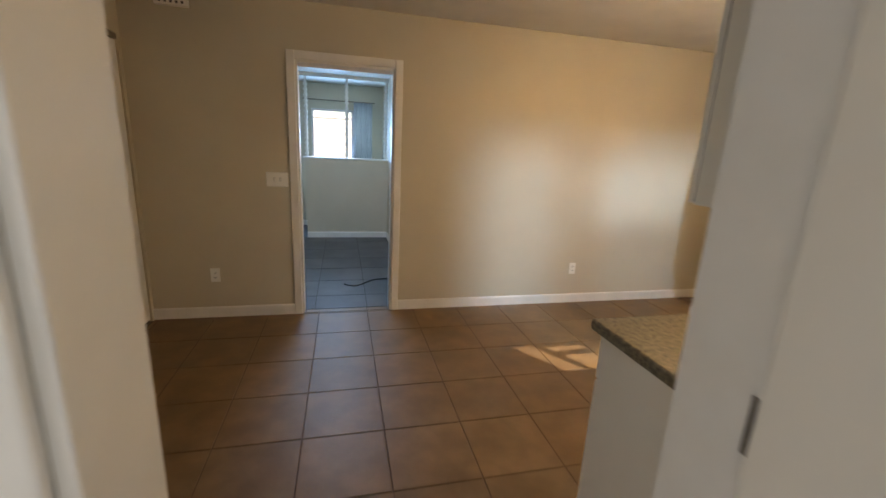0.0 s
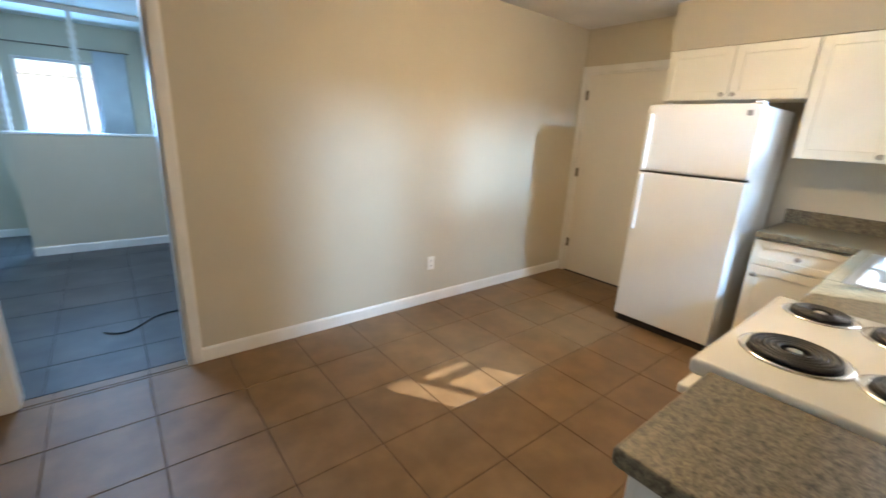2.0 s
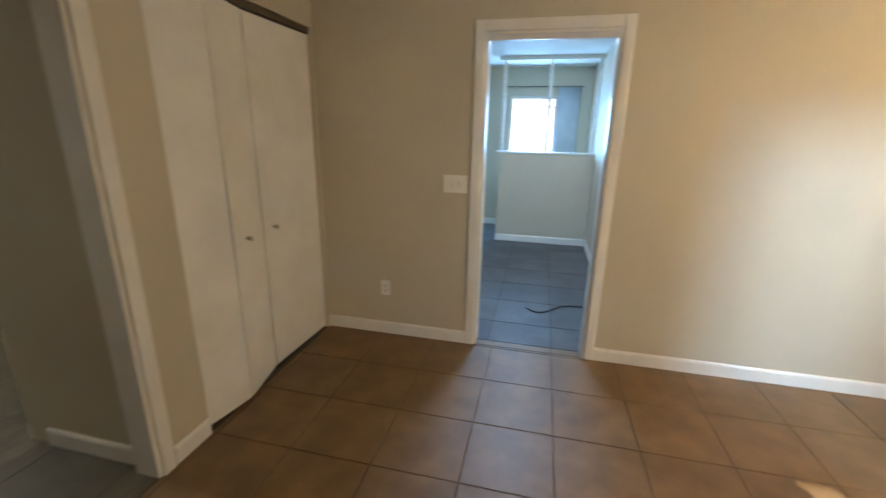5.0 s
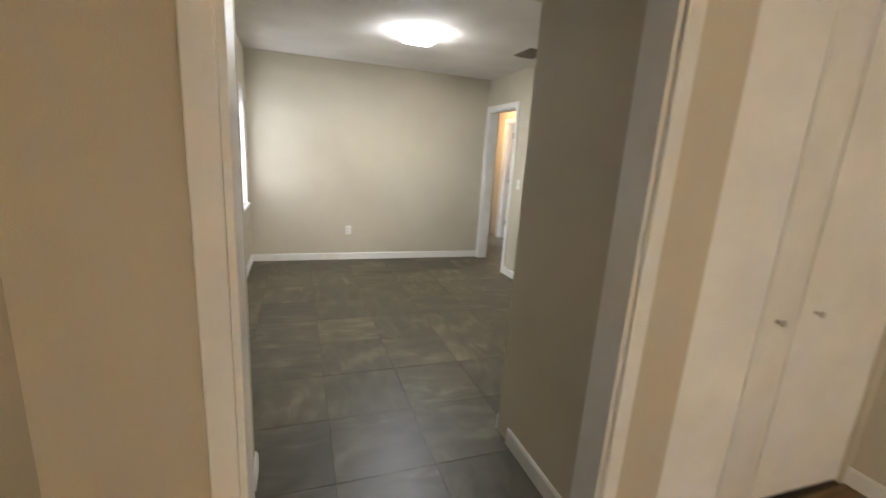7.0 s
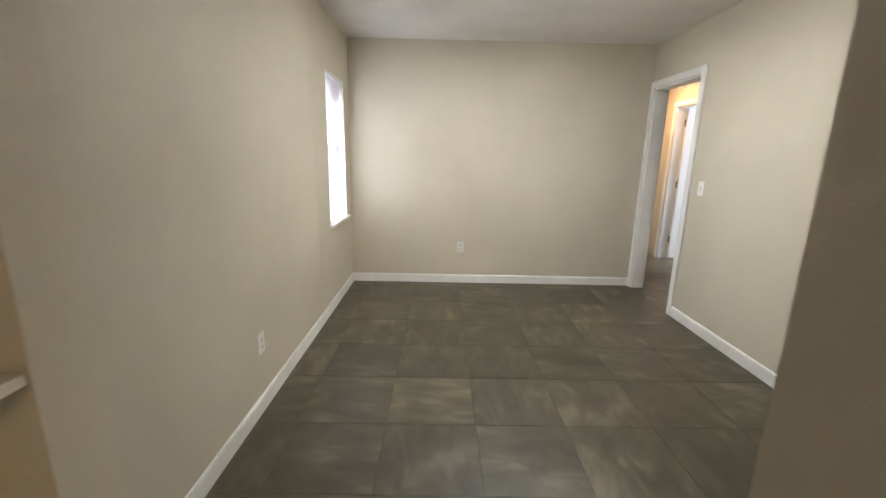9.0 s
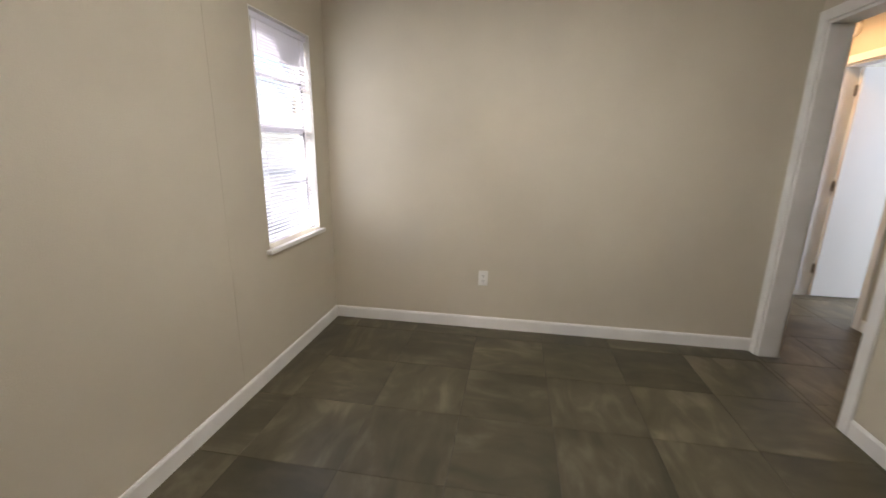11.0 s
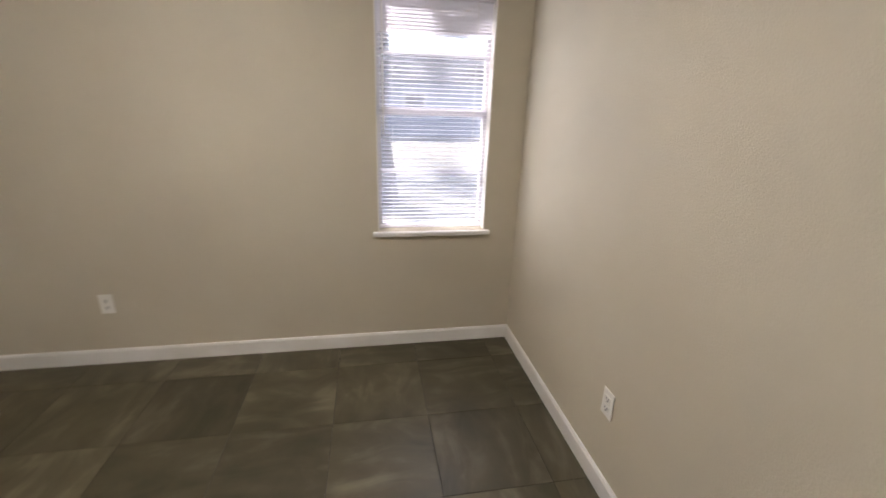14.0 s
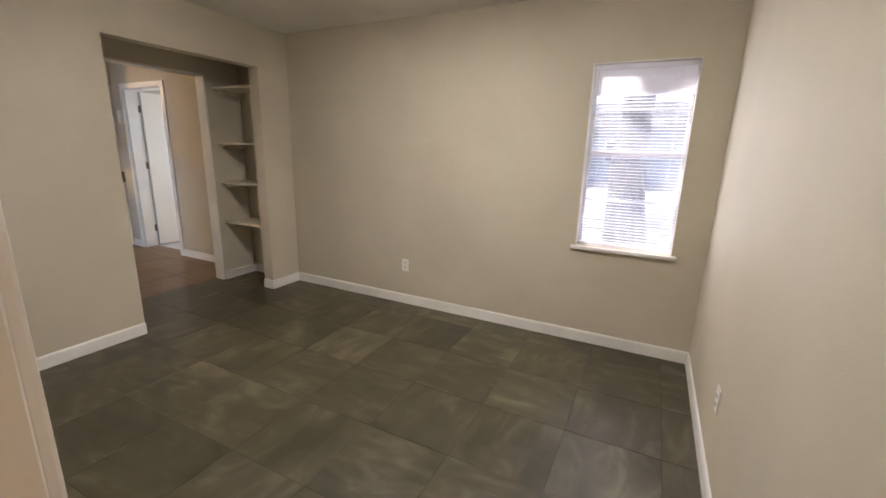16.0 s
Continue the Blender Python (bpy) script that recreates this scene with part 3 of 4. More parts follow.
while z > 0.80:
    shut = k < 9
    a = radians(62 if shut else 4)
    dy, dz = 0.0125 * math.cos(a), 0.0125 * math.sin(a)
    yc = -0.06
    bm = prism([(yc - dy, z - dz), (yc, z + 0.0016), (yc + dy, z + dz), (yc + dy, z + dz + 0.0008), (yc, z + 0.0026), (yc - dy, z - dz + 0.0008)], "x", -5.64, -5.035)
    part("slat", bm, SLAT, blind)
    z -= 0.017 if shut else 0.0215
    k += 1
for x in (-5.56, -5.11):
    part("ladder_cord", tube((x, -0.0455, 0.79), (x, -0.0455, 1.965), 0.0012, seg=6), PLASTIC, blind)
part("tilt_wand", tube((-5.06, -0.040, 1.30), (-5.06, -0.040, 1.96), 0.004, seg=8), PLASTIC, blind)


# ---------- fittings ----------
def outlet(x, y, z, nx, ny, label="white duplex wall outlet", gang=1, kind="outlet"):
    """A wall plate at x, y, z that faces (nx, ny)."""
    ob = thing("wall_outlet" if kind == "outlet" else "light_switch", (x, y, z), label, kind, group="wall plates")
    w, h = 0.035 * gang + (0.012 if gang > 1 else 0), 0.057

    def b(u0, u1, z0, z1, d0, d1, bev=0.0):
        u0, u1, e0, e1 = (u0, u1, d0, d1)
        if ny:
            lo, hi = sorted((y + ny * e0, y + ny * e1))
            return box(x + u0, x + u1, lo, hi, z + z0, z + z1, bevel=bev)
        lo, hi = sorted((x + nx * e0, x + nx * e1))
        return box(lo, hi, y + u0, y + u1, z + z0, z + z1, bevel=bev)
    part("plate", b(-w, w, -h, h, 0.0005, 0.006, 0.002), PLASTIC, ob)
    if kind == "outlet":
        for dz in (-0.02, 0.02):
            s = part("socket", b(-0.017, 0.017, dz - 0.014, dz + 0.014, 0.006, 0.0085, 0.002), PLASTIC, ob)
            for u in (-0.007, 0.007):
                part("slot", b(u - 0.0015, u + 0.0015, dz - 0.004, dz + 0.007, 0.0085, 0.0092), DARK, s)
            part("ground_hole", b(-0.003, 0.003, dz - 0.011, dz - 0.006, 0.0085, 0.0092), DARK, s)
    else:
        for g in range(gang):
            u = (g - (gang - 1) / 2) * 0.046
            part("toggle", b(u - 0.005, u + 0.005, -0.012, 0.012, 0.006, 0.013, 0.002), PLASTIC, ob)
            part("toggle_slot", b(u - 0.0065, u + 0.0065, -0.014, 0.014, 0.006, 0.0065), DARK, ob)
    return ob


outlet(-0.933, KN, 0.36, 0, -1)
outlet(2.276, KN, 0.352, 0, -1)
outlet(KE, 0.60, 1.17, -1, 0, "white duplex outlet above the counter")
outlet(-0.43, KN, 1.14, 0, -1, "white double light switch plate", 2, "switch")
outlet(BW, 1.138, 0.392, 1, 0)
outlet(-3.54, BS, 0.37, 0, 1)
outlet(-4.83, BN, 1.135, 0, -1, "white single light switch plate by the doorway", 1, "switch")

chime = thing("door_chime", (-1.05, KN, 2.34), "white wall-mounted chime box near the ceiling", "chime")
part("cover", box(-1.16, -0.95, KN - 0.045, KN - 0.0005, 2.30, 2.40, bevel=0.008, seg=2), PLASTIC, chime)
for i in range(5):
    part("grille_slot", box(-1.13 + i * 0.035, -1.115 + i * 0.035, KN - 0.047, KN - 0.0452, 2.315, 2.33), DARK, chime)

phone = thing("wall_intercom", (0.747, 0.0, 1.63), "small white wall intercom box by back door", "intercom")
part("case", box(0.712, 0.782, 0.0005, 0.042, 1.63, 1.79, bevel=0.006, seg=2), PLASTIC, phone)
part("hook", tube((0.747, 0.020, 1.56), (0.747, 0.020, 1.631), 0.006, seg=8), PLASTIC, phone)


def square_light(name, x, y, zc, r, lit, label):
    ob = thing(name, (x, y, zc), label, "ceiling light")
    part("canopy", lathe((x, y, zc - 0.03), (0, 0, 1), [(0.07, 0.0), (0.075, 0.012), (0.075, 0.0295)]), NICKEL, ob, "", True)
    bm = bmesh.new()
    n = 8
    g = [[bm.verts.new((x + r * u, y + r * v, zc - 0.085 + 0.045 * (max(abs(u), abs(v)) ** 3))) for u in (2 * i / n - 1 for i in range(n + 1))] for v in (2 * j / n - 1 for j in range(n + 1))]
    for j in range(n):
        for i in range(n):
            bm.faces.new((g[j][i], g[j + 1][i], g[j + 1][i + 1], g[j][i + 1]))
    o = part("diffuser", bm, lit, ob, "bent square of frosted glass, lit", True)
    md = o.modifiers.new("thick", "SOLIDIFY")
    md.thickness = 0.004
    part("finial", lathe((x, y, zc - 0.10), (0, 0, 1), [(0.004, 0), (0.010, 0.004), (0.010, 0.012), (0.004, 0.017)], 12), NICKEL, ob)
    return ob


square_light("ceiling_light", -4.25, 1.55, H, 0.155, LAMP_W, "square frosted glass ceiling light, switched on")
kl = thing("ceiling_light", (2.15, 1.45, H), "round frosted dome kitchen ceiling light, on", "ceiling light")
part("canopy", lathe((2.15, 1.45, H - 0.03), (0, 0, 1), [(0.15, 0.0), (0.155, 0.01), (0.155, 0.0295)]), NICKEL, kl, "", True)
part("dome", lathe((2.15, 1.45, H - 0.135), (0, 0, 1), [(0.01, 0.0), (0.06, 0.004), (0.10, 0.022), (0.13, 0.055), (0.142, 0.104)], 28), LAMP_K, kl, "frosted glass dome, lit warm", True)
square_light("ceiling_light", 0.0, 4.35, 2.40, 0.15, LAMP_W, "square frosted ceiling light in the far room")

vent = thing("ceiling_vent", (-4.3, 2.68, H), "dark metal ceiling air vent with slats", "vent")
part("frame", box(-4.46, -4.14, 2.58, 2.78, H - 0.008, H - 0.0005), HINGE, vent)
for i in range(7):
    y = 2.60 + i * 0.026
    part("slat", prism([(y, H - 0.010), (y + 0.016, H - 0.020), (y + 0.017, H - 0.018), (y + 0.001, H - 0.008)], "x", -4.44, -4.16), HINGE, vent)
det = thing("smoke_detector", (-7.15, 4.0, 2.3), "round white smoke detector on hall wall", "smoke detector")
part("body", lathe((-7.15, 3.9995, 2.30), (0, -1, 0), [(0.065, 0), (0.065, 0.02), (0.05, 0.035), (0.02, 0.037)]), PLASTIC, det, "", True)

for x in (-4.69,):
    solid("trim", box(x - 0.0025, x + 0.0025, BS + 0.0002, BS + 0.0012, 0.09, H - 0.01), PAINT, "faint vertical plaster joint on painted wall", "wall joint")

# passage shelves
for i, z in enumerate((1.945, 1.425, 1.035, 0.625)):
    sh = thing("alcove_shelf", (-1.785, 0.13, z), "cream painted board shelf in the passage alcove, empty", "shelf", "alcove shelves")
    part("board", box(BE + 0.121, KW - 0.121, BS + 0.001, 0.315, z - 0.019, z, bevel=0.002), WOODSILL, sh)
    part("cleat", box(BE + 0.121, BE + 0.139, BS + 0.001, 0.26, z - 0.06, z - 0.0195, bevel=0.002), WOODSILL, sh)
    part("cleat", box(KW - 0.139, KW - 0.121, BS + 0.001, 0.26, z - 0.06, z - 0.0195, bevel=0.002), WOODSILL, sh)

# ---------- kitchen ----------
fr = thing("refrigerator", (3.7, 1.57, 0), "white top-freezer refrigerator with long handles", "refrigerator")
FX, FY0, FY1 = 3.375, 1.225, 1.925
part("cabinet", box(FX + 0.075, 4.06, FY0 + 0.005, FY1 - 0.005, 0.03, 1.675, bevel=0.012, seg=2), FRIDGE, fr)
part("lower_door", box(FX, FX + 0.068, FY0, FY1, 0.06, 1.207, bevel=0.014, seg=3), FRIDGE, fr)
part("freezer_door", box(FX, FX + 0.068, FY0, FY1, 1.222, 1.685, bevel=0.014, seg=3), FRIDGE, fr)
part("door_gasket", box(FX + 0.069, FX + 0.074, FY0 + 0.012, FY1 - 0.012, 0.065, 1.68), LABEL, fr)
# Shade between the two fridge doors, put in as a dark strip.
part("gap_shade", box(FX + 0.012, FX + 0.066, FY0 + 0.01, FY1 - 0.01, 1.2075, 1.2215), DARK, fr)
part("toe_grille", box(FX + 0.03, FX + 0.07, FY0 + 0.02, FY1 - 0.02, 0.0, 0.055), DARK, fr)
part("handle", box(FX - 0.035, FX - 0.001, FY1 - 0.05, FY1 - 0.015, 0.78, 1.20, bevel=0.011, seg=3), ENAMEL, fr, "long white moulded handle")
part("handle", box(FX - 0.035, FX - 0.001, FY1 - 0.05, FY1 - 0.015, 1.23, 1.62, bevel=0.011, seg=3), ENAMEL, fr, "long white moulded handle")
part("badge", box(FX - 0.003, FX - 0.0005, FY0 + 0.055, FY0 + 0.085, 1.612, 1.645), LABEL, fr, "small grey badge")
part("hinge_cover", box(FX + 0.01, FX + 0.09, FY0 + 0.01, FY0 + 0.06, 1.686, 1.70, bevel=0.004), ENAMEL, fr)


def shaker(parent, axis, face, out, a0, a1, z0, z1, knob_at=None, kmat=NICKEL, ks=1.0):
    """A shaker door on a cabinet face; out is the way that it faces."""
    t, w = 0.019, min(0.058, (z1 - z0) * 0.28)

    def b(u0, u1, v0, v1, d0, d1, bev=0.002):
        lo, hi = sorted((face + out * d0, face + out * d1))
        return box(*((lo, hi, u0, u1) if axis == "y" else (u0, u1, lo, hi)), v0, v1, bevel=bev)
    d = part("door" if z1 - z0 > 0.2 else "drawer_front", b(a0 + w - 0.004, a1 - w + 0.004, z0 + w - 0.004, z1 - w + 0.004, 0.001, t - 0.009, 0), CAB, parent)
    part("stile", b(a0, a0 + w, z0, z1, 0.001, t), CAB, d)
    part("stile", b(a1 - w, a1, z0, z1, 0.001, t), CAB, d)
    part("rail", b(a0 + w + 0.0003, a1 - w - 0.0003, z0, z0 + w, 0.001, t), CAB, d)
    part("rail", b(a0 + w + 0.0003, a1 - w - 0.0003, z1 - w, z1, 0.001, t), CAB, d)
    if knob_at:
        u, z = knob_at
        knob(d, *((face + out * t, u) if axis == "y" else (u, face + out * t)), z, (out, 0, 0) if axis == "y" else (0, out, 0), kmat, ks)


def wall_unit(name, axis, back_at, face, out, a0, a1, z0, z1, doors, label):
    c = ((back_at + face) / 2, (a0 + a1) / 2, z0) if axis == "y" else ((a0 + a1) / 2, (back_at + face) / 2, z0)
    ob = thing(name, c, label, "cabinet", "kitchen cabinets")
    lo, hi = sorted((back_at, face))
    part("body", box(*((lo, hi, a0 + 0.001, a1 - 0.001) if axis == "y" else (a0 + 0.001, a1 - 0.001, lo, hi)), z0, z1), CAB, ob)
    if axis == "x":
        # Near-black strip painting in the shade between cabinet body and doors.
        part("shadow_gap", box(a0 + 0.004, a1 - 0.004, face + 0.0002, face + 0.006, z0 + 0.006, z1 - 0.006), CAB_SHADE, ob)
        face += 0.0065
    for u0, u1, k in doors:
        shaker(ob, axis, face, out, u0, u1, z0 + 0.003, z1 - 0.003, k, NICKEL if axis == "y" else BRONZE, 1.0 if axis == "y" else 1.15)
    return ob


CF = 3.79
wall_unit("wall_cabinet", "y", KE - 0.001, CF, -1, 1.13, 2.03, 1.74, 2.10, [(1.133, 1.577, (1.545, 1.775)), (1.583, 2.027, (1.615, 1.775))], "white shaker wall cabinet above the fridge")
wall_unit("wall_cabinet", "y", KE - 0.001, CF, -1, 0.68, 1.128, 1.37, 2.10, [(0.684, 1.124, (0.715, 1.405))], "tall white shaker wall cabinet with small knob")
wall_unit("wall_cabinet", "y", KE - 0.001, CF, -1, 0.001, 0.678, 1.37, 2.10, [(0.33, 0.674, (0.645, 1.405))], "tall white shaker corner wall cabinet")
wall_unit("wall_cabinet", "x", 0.001, 0.320, 1, 0.90, 1.328, 1.345, 2.10, [(0.904, 1.324, (1.29, 1.40))], "white shaker wall cabinet beside the hood, bronze knob")
wall_unit("wall_cabinet", "x", 0.001, 0.320, 1, 1.332, 2.088, 1.60, 2.10, [(1.336, 1.706, (1.40, 1.64)), (1.712, 2.084, (2.02, 1.64))], "short white wall cabinet over the range hood")
solid("soffit_east", box(CF - 0.006, KE - 0.001, 0.001, 2.045, 2.103, H - 0.001), PAINT, "painted boxed soffit above cabinets", "soffit")
solid("soffit_south", box(0.895, CF - 0.008, 0.001, 0.362, 2.103, H - 0.001), PAINT, "painted boxed soffit above cabinets", "soffit")

hood = thing("range_hood", (1.71, 0.25, 1.53), "grey-white range hood with curved canopy over the stove", "range hood")
pts = [(0.001, 1.597), (0.001, 1.487), (0.42, 1.487), (0.456, 1.512), (0.464, 1.543)] + [(0.464 - 0.119 * k, 1.543 + 0.054 * k ** 1.6) for k in (0.2, 0.4, 0.6, 0.8, 1.0)]
part("canopy", prism(pts, "x", 1.336, 2.084), HOODW, hood)
part("filter", box(1.40, 2.02, 0.06, 0.37, 1.479, 1.4865), FILTER, hood, "dark greasy mesh filter")
part("lamp_lens", box(1.60, 1.82, 0.375, 0.415, 1.481, 1.4865), PLASTIC, hood)


def base_unit(axis, back_at, face, out, a0, a1, fronts, label):
    c = ((back_at + face) / 2, (a0 + a1) / 2, 0) if axis == "y" else ((a0 + a1) / 2, (back_at + face) / 2, 0)
    ob = thing("base_cabinet", c, label, "cabinet", "kitchen cabinets")
    lo, hi = sorted((back_at, face))
    part("body", box(*((lo, hi, a0 + 0.001, a1 - 0.001) if axis == "y" else (a0 + 0.001, a1 - 0.001, lo, hi)), 0.1, 0.868), CAB, ob)
    lo, hi = sorted((back_at, face - out * 0.06))
    part("toe_kick", box(*((lo, hi, a0 + 0.002, a1 - 0.002) if axis == "y" else (a0 + 0.002, a1 - 0.002, lo, hi)), 0.0, 0.0995), CAB, ob)
    for u0, u1, z0, z1, k in fronts:
        shaker(ob, axis, face, out, u0, u1, z0, z1, k)
    return ob


base_unit("x", 0.001, 0.60, 1, 0.92, 1.325, [(0.925, 1.32, 0.70, 0.86, (1.12, 0.78)), (0.925, 1.32, 0.11, 0.69, (1.28, 0.62))], "white base cabinet with end panel by the stove")
base_unit("x", 0.001, 0.60, 1, 2.095, 3.46, [(2.10, 2.52, 0.70, 0.86, (2.31, 0.78)), (2.10, 2.52, 0.11, 0.69, None), (2.525, 2.97, 0.11, 0.86, None), (2.975, 3.42, 0.11, 0.86, None)], "white sink base cabinet")
base_unit("y", KE - 0.001, 3.50, -1, 0.62, 1.135, [(0.645, 1.13, 0.70, 0.86, (0.89, 0.78)), (0.645, 1.13, 0.11, 0.69, (1.09, 0.63))], "white base cabinet with drawer beside the fridge")

top = thing("countertop", (1.11, 0.32, 0.87), "beige speckled laminate countertop beside the stove", "countertop")
part("slab", box(0.893, 1.328, 0.0205, 0.642, 0.872, 0.911, bevel=0.008, seg=3), GRANITE, top)
part("backsplash", box(0.893, 1.328, 0.001, 0.02, 0.873, 1.01, bevel=0.004), GRANITE, top)
SX0, SX1, SY0, SY1 = 2.55, 3.37, 0.085, 0.585
top = thing("countertop", (3.3, 0.4, 0.87), "beige speckled laminate L-shaped countertop around the sink", "countertop")
part("slab", box(2.094, SX0 + 0.02, 0.0205, 0.642, 0.872, 0.911, bevel=0.004), GRANITE, top)
part("slab", box(SX1 - 0.02, KE - 0.021, 0.0205, 0.642, 0.872, 0.911, bevel=0.0), GRANITE, top)
part("slab", box(SX0 + 0.0202, SX1 - 0.0202, SY1 - 0.02, 0.642, 0.872, 0.911), GRANITE, top)
part("slab", box(SX0 + 0.0202, SX1 - 0.0202, 0.0205, SY0 + 0.02, 0.872, 0.911), GRANITE, top)
part("slab", box(3.462, KE - 0.021, 0.6422, 1.135, 0.872, 0.911, bevel=0.004), GRANITE, top)
part("backsplash", box(2.094, KE - 0.021, 0.001, 0.02, 0.873, 1.01, bevel=0.004), GRANITE, top)
part("backsplash", box(KE - 0.0205, KE - 0.001, 0.001, 1.135, 0.873, 1.01, bevel=0.004), GRANITE, top)

sink = thing("kitchen_sink", ((SX0 + SX1) / 2, 0.33, 0.72), "double-bowl stainless steel sink set in the counter", "sink")
xm = (SX0 + SX1) / 2
by0, by1 = SY0 + 0.085, SY1 - 0.035
bm = bmesh.new()
for a in ((SX0, SX1, SY0, by0), (SX0, SX1, by1, SY1), (SX0, SX0 + 0.035, by0, by1), (SX1 - 0.035, SX1, by0, by1), (xm - 0.018, xm + 0.018, by0, by1)):
    bx(bm, *a, 0.9112, 0.9165)
part("rim", bm, STEEL, sink)
for x0, x1 in ((SX0 + 0.035, xm - 0.018), (xm + 0.018, SX1 - 0.035)):
    bm = bmesh.new()
    loops = []
    for ins, z in ((0.0, 0.9164), (0.008, 0.90), (0.016, 0.80), (0.035, 0.765), (0.09, 0.758)):
        rr, vs = 0.05, []
        for cx, cy, a0 in ((x1 - ins - rr, by1 - ins - rr, 0), (x0 + ins + rr, by1 - ins - rr, 90), (x0 + ins + rr, by0 + ins + rr, 180), (x1 - ins - rr, by0 + ins + rr, 270)):
            for j in range(5):
                a = radians(a0 + j * 22.5)
                q = rr if ins > 0 else rr * 0.2
                vs.append(bm.verts.new((cx + q * math.cos(a) + (rr - q) * (1 if math.cos(a0 * math.pi / 180 + 0.78) > 0 else -1), cy + q * math.sin(a) + (rr - q) * (1 if math.sin(a0 * math.pi / 180 + 0.78) > 0 else -1), z)))
        loops.append(vs)
    for p, q in zip(loops, loops[1:]):
        for j in range(20):
            bm.faces.new((p[j], p[(j + 1) % 20], q[(j + 1) % 20], q[j]))
    bm.faces.new(loops[-1])
    bowl = part("bowl", bm, STEEL, sink, "", True)
    part("drain", lathe(((x0 + x1) / 2, (by0 + by1) / 2, 0.758), (0, 0, 1), [(0.04, 0), (0.042, 0.003), (0.03, 0.004), (0.012, 0.003)], 20), CHROME, bowl)

tap = thing("kitchen_faucet", (xm, SY0 + 0.045, 0.9165), "chrome single-lever kitchen faucet with white sprayer", "faucet")
fx, fy, fz = xm, SY0 + 0.045, 0.9165
part("base", box(fx - 0.10, fx + 0.10, fy - 0.025, fy + 0.025, fz, fz + 0.014, bevel=0.006, seg=2), CHROME, tap)
part("body", lathe((fx, fy, fz + 0.014), (0, 0, 1), [(0.024, 0), (0.022, 0.05), (0.020, 0.07), (0.012, 0.08)]), CHROME, tap, "", True)
part("spout", tube((fx, fy, fz + 0.06), (fx + 0.02, fy + 0.20, fz + 0.115), 0.012, 0.009), CHROME, tap, "", True)
part("spout_tip", tube((fx + 0.02, fy + 0.198, fz + 0.118), (fx + 0.021, fy + 0.204, fz + 0.085), 0.011), CHROME, tap)
part("lever", tube((fx, fy, fz + 0.09), (fx + 0.06, fy + 0.10, fz + 0.14), 0.008, 0.006), CHROME, tap, "", True)
part("sprayer", lathe((fx - 0.16, fy, fz), (0, 0, 1), [(0.020, 0), (0.018, 0.02), (0.014, 0.04), (0.018, 0.09), (0.020, 0.115), (0.010, 0.125)]), PLASTIC, tap, "white side sprayer", True)

# stove
st = thing("electric_stove", (1.71, 0.36, 0), "white electric coil stove with rear control panel", "stove")
X0, X1, YF = 1.332, 2.090, 0.69
part("body", box(X0 + 0.004, X1 - 0.004, 0.03, YF - 0.055, 0.02, 0.878), ENAMEL, st)
od = part("oven_door", box(X0 + 0.008, X1 - 0.008, YF - 0.054, YF - 0.018, 0.21, 0.845, bevel=0.006, seg=2), ENAMEL, st)
part("oven_window", box(X0 + 0.17, X1 - 0.17, YF - 0.0175, YF - 0.0155, 0.42, 0.66), DARK, od)
part("oven_handle", box(X0 + 0.05, X1 - 0.05, YF - 0.01, YF + 0.03, 0.785, 0.812, bevel=0.008, seg=2), ENAMEL, od)
part("drawer", box(X0 + 0.008, X1 - 0.008, YF - 0.054, YF - 0.02, 0.04, 0.20, bevel=0.005), ENAMEL, st)
part("cooktop", box(X0, X1, 0.08, YF, 0.879, 0.924, bevel=0.014, seg=4), ENAMEL, st, "", True)
panel = part("control_panel", prism([(0.012, 0.90), (0.212, 0.90), (0.205, 0.926), (0.178, 0.955), (0.165, 1.00), (0.14, 1.12), (0.125, 1.145), (0.10, 1.155), (0.012, 1.155)], "x", X0 + 0.006, X1 - 0.006), ENAMEL, st)
nrm = Vector((0, 0.97, 0.24))
for x in (X0 + 0.09, X0 + 0.19, X1 - 0.19, X1 - 0.09):
    p = Vector((x, 0.150, 1.065))
    kb = part("dial", lathe(p, nrm, [(0.030, 0), (0.030, 0.006), (0.022, 0.010), (0.020, 0.026), (0.016, 0.028)], 20), ENAMEL, panel, "white round dial")
    part("grip", lathe(p + nrm * 0.027, nrm, [(0.008, 0), (0.007, 0.010)], 8), ENAMEL, kb)
part("dial", lathe((1.66, 0.150, 1.065), nrm, [(0.034, 0), (0.034, 0.006), (0.024, 0.010), (0.022, 0.028), (0.016, 0.030)], 20), ENAMEL, panel, "white oven dial")
part("clock_display", box(1.74, 1.80, 0.140, 0.156, 1.06, 1.09), DARK, panel, "small dark clock display")
part("digits", box(1.755, 1.785, 0.1561, 0.1568, 1.069, 1.081), PLASTIC, panel)
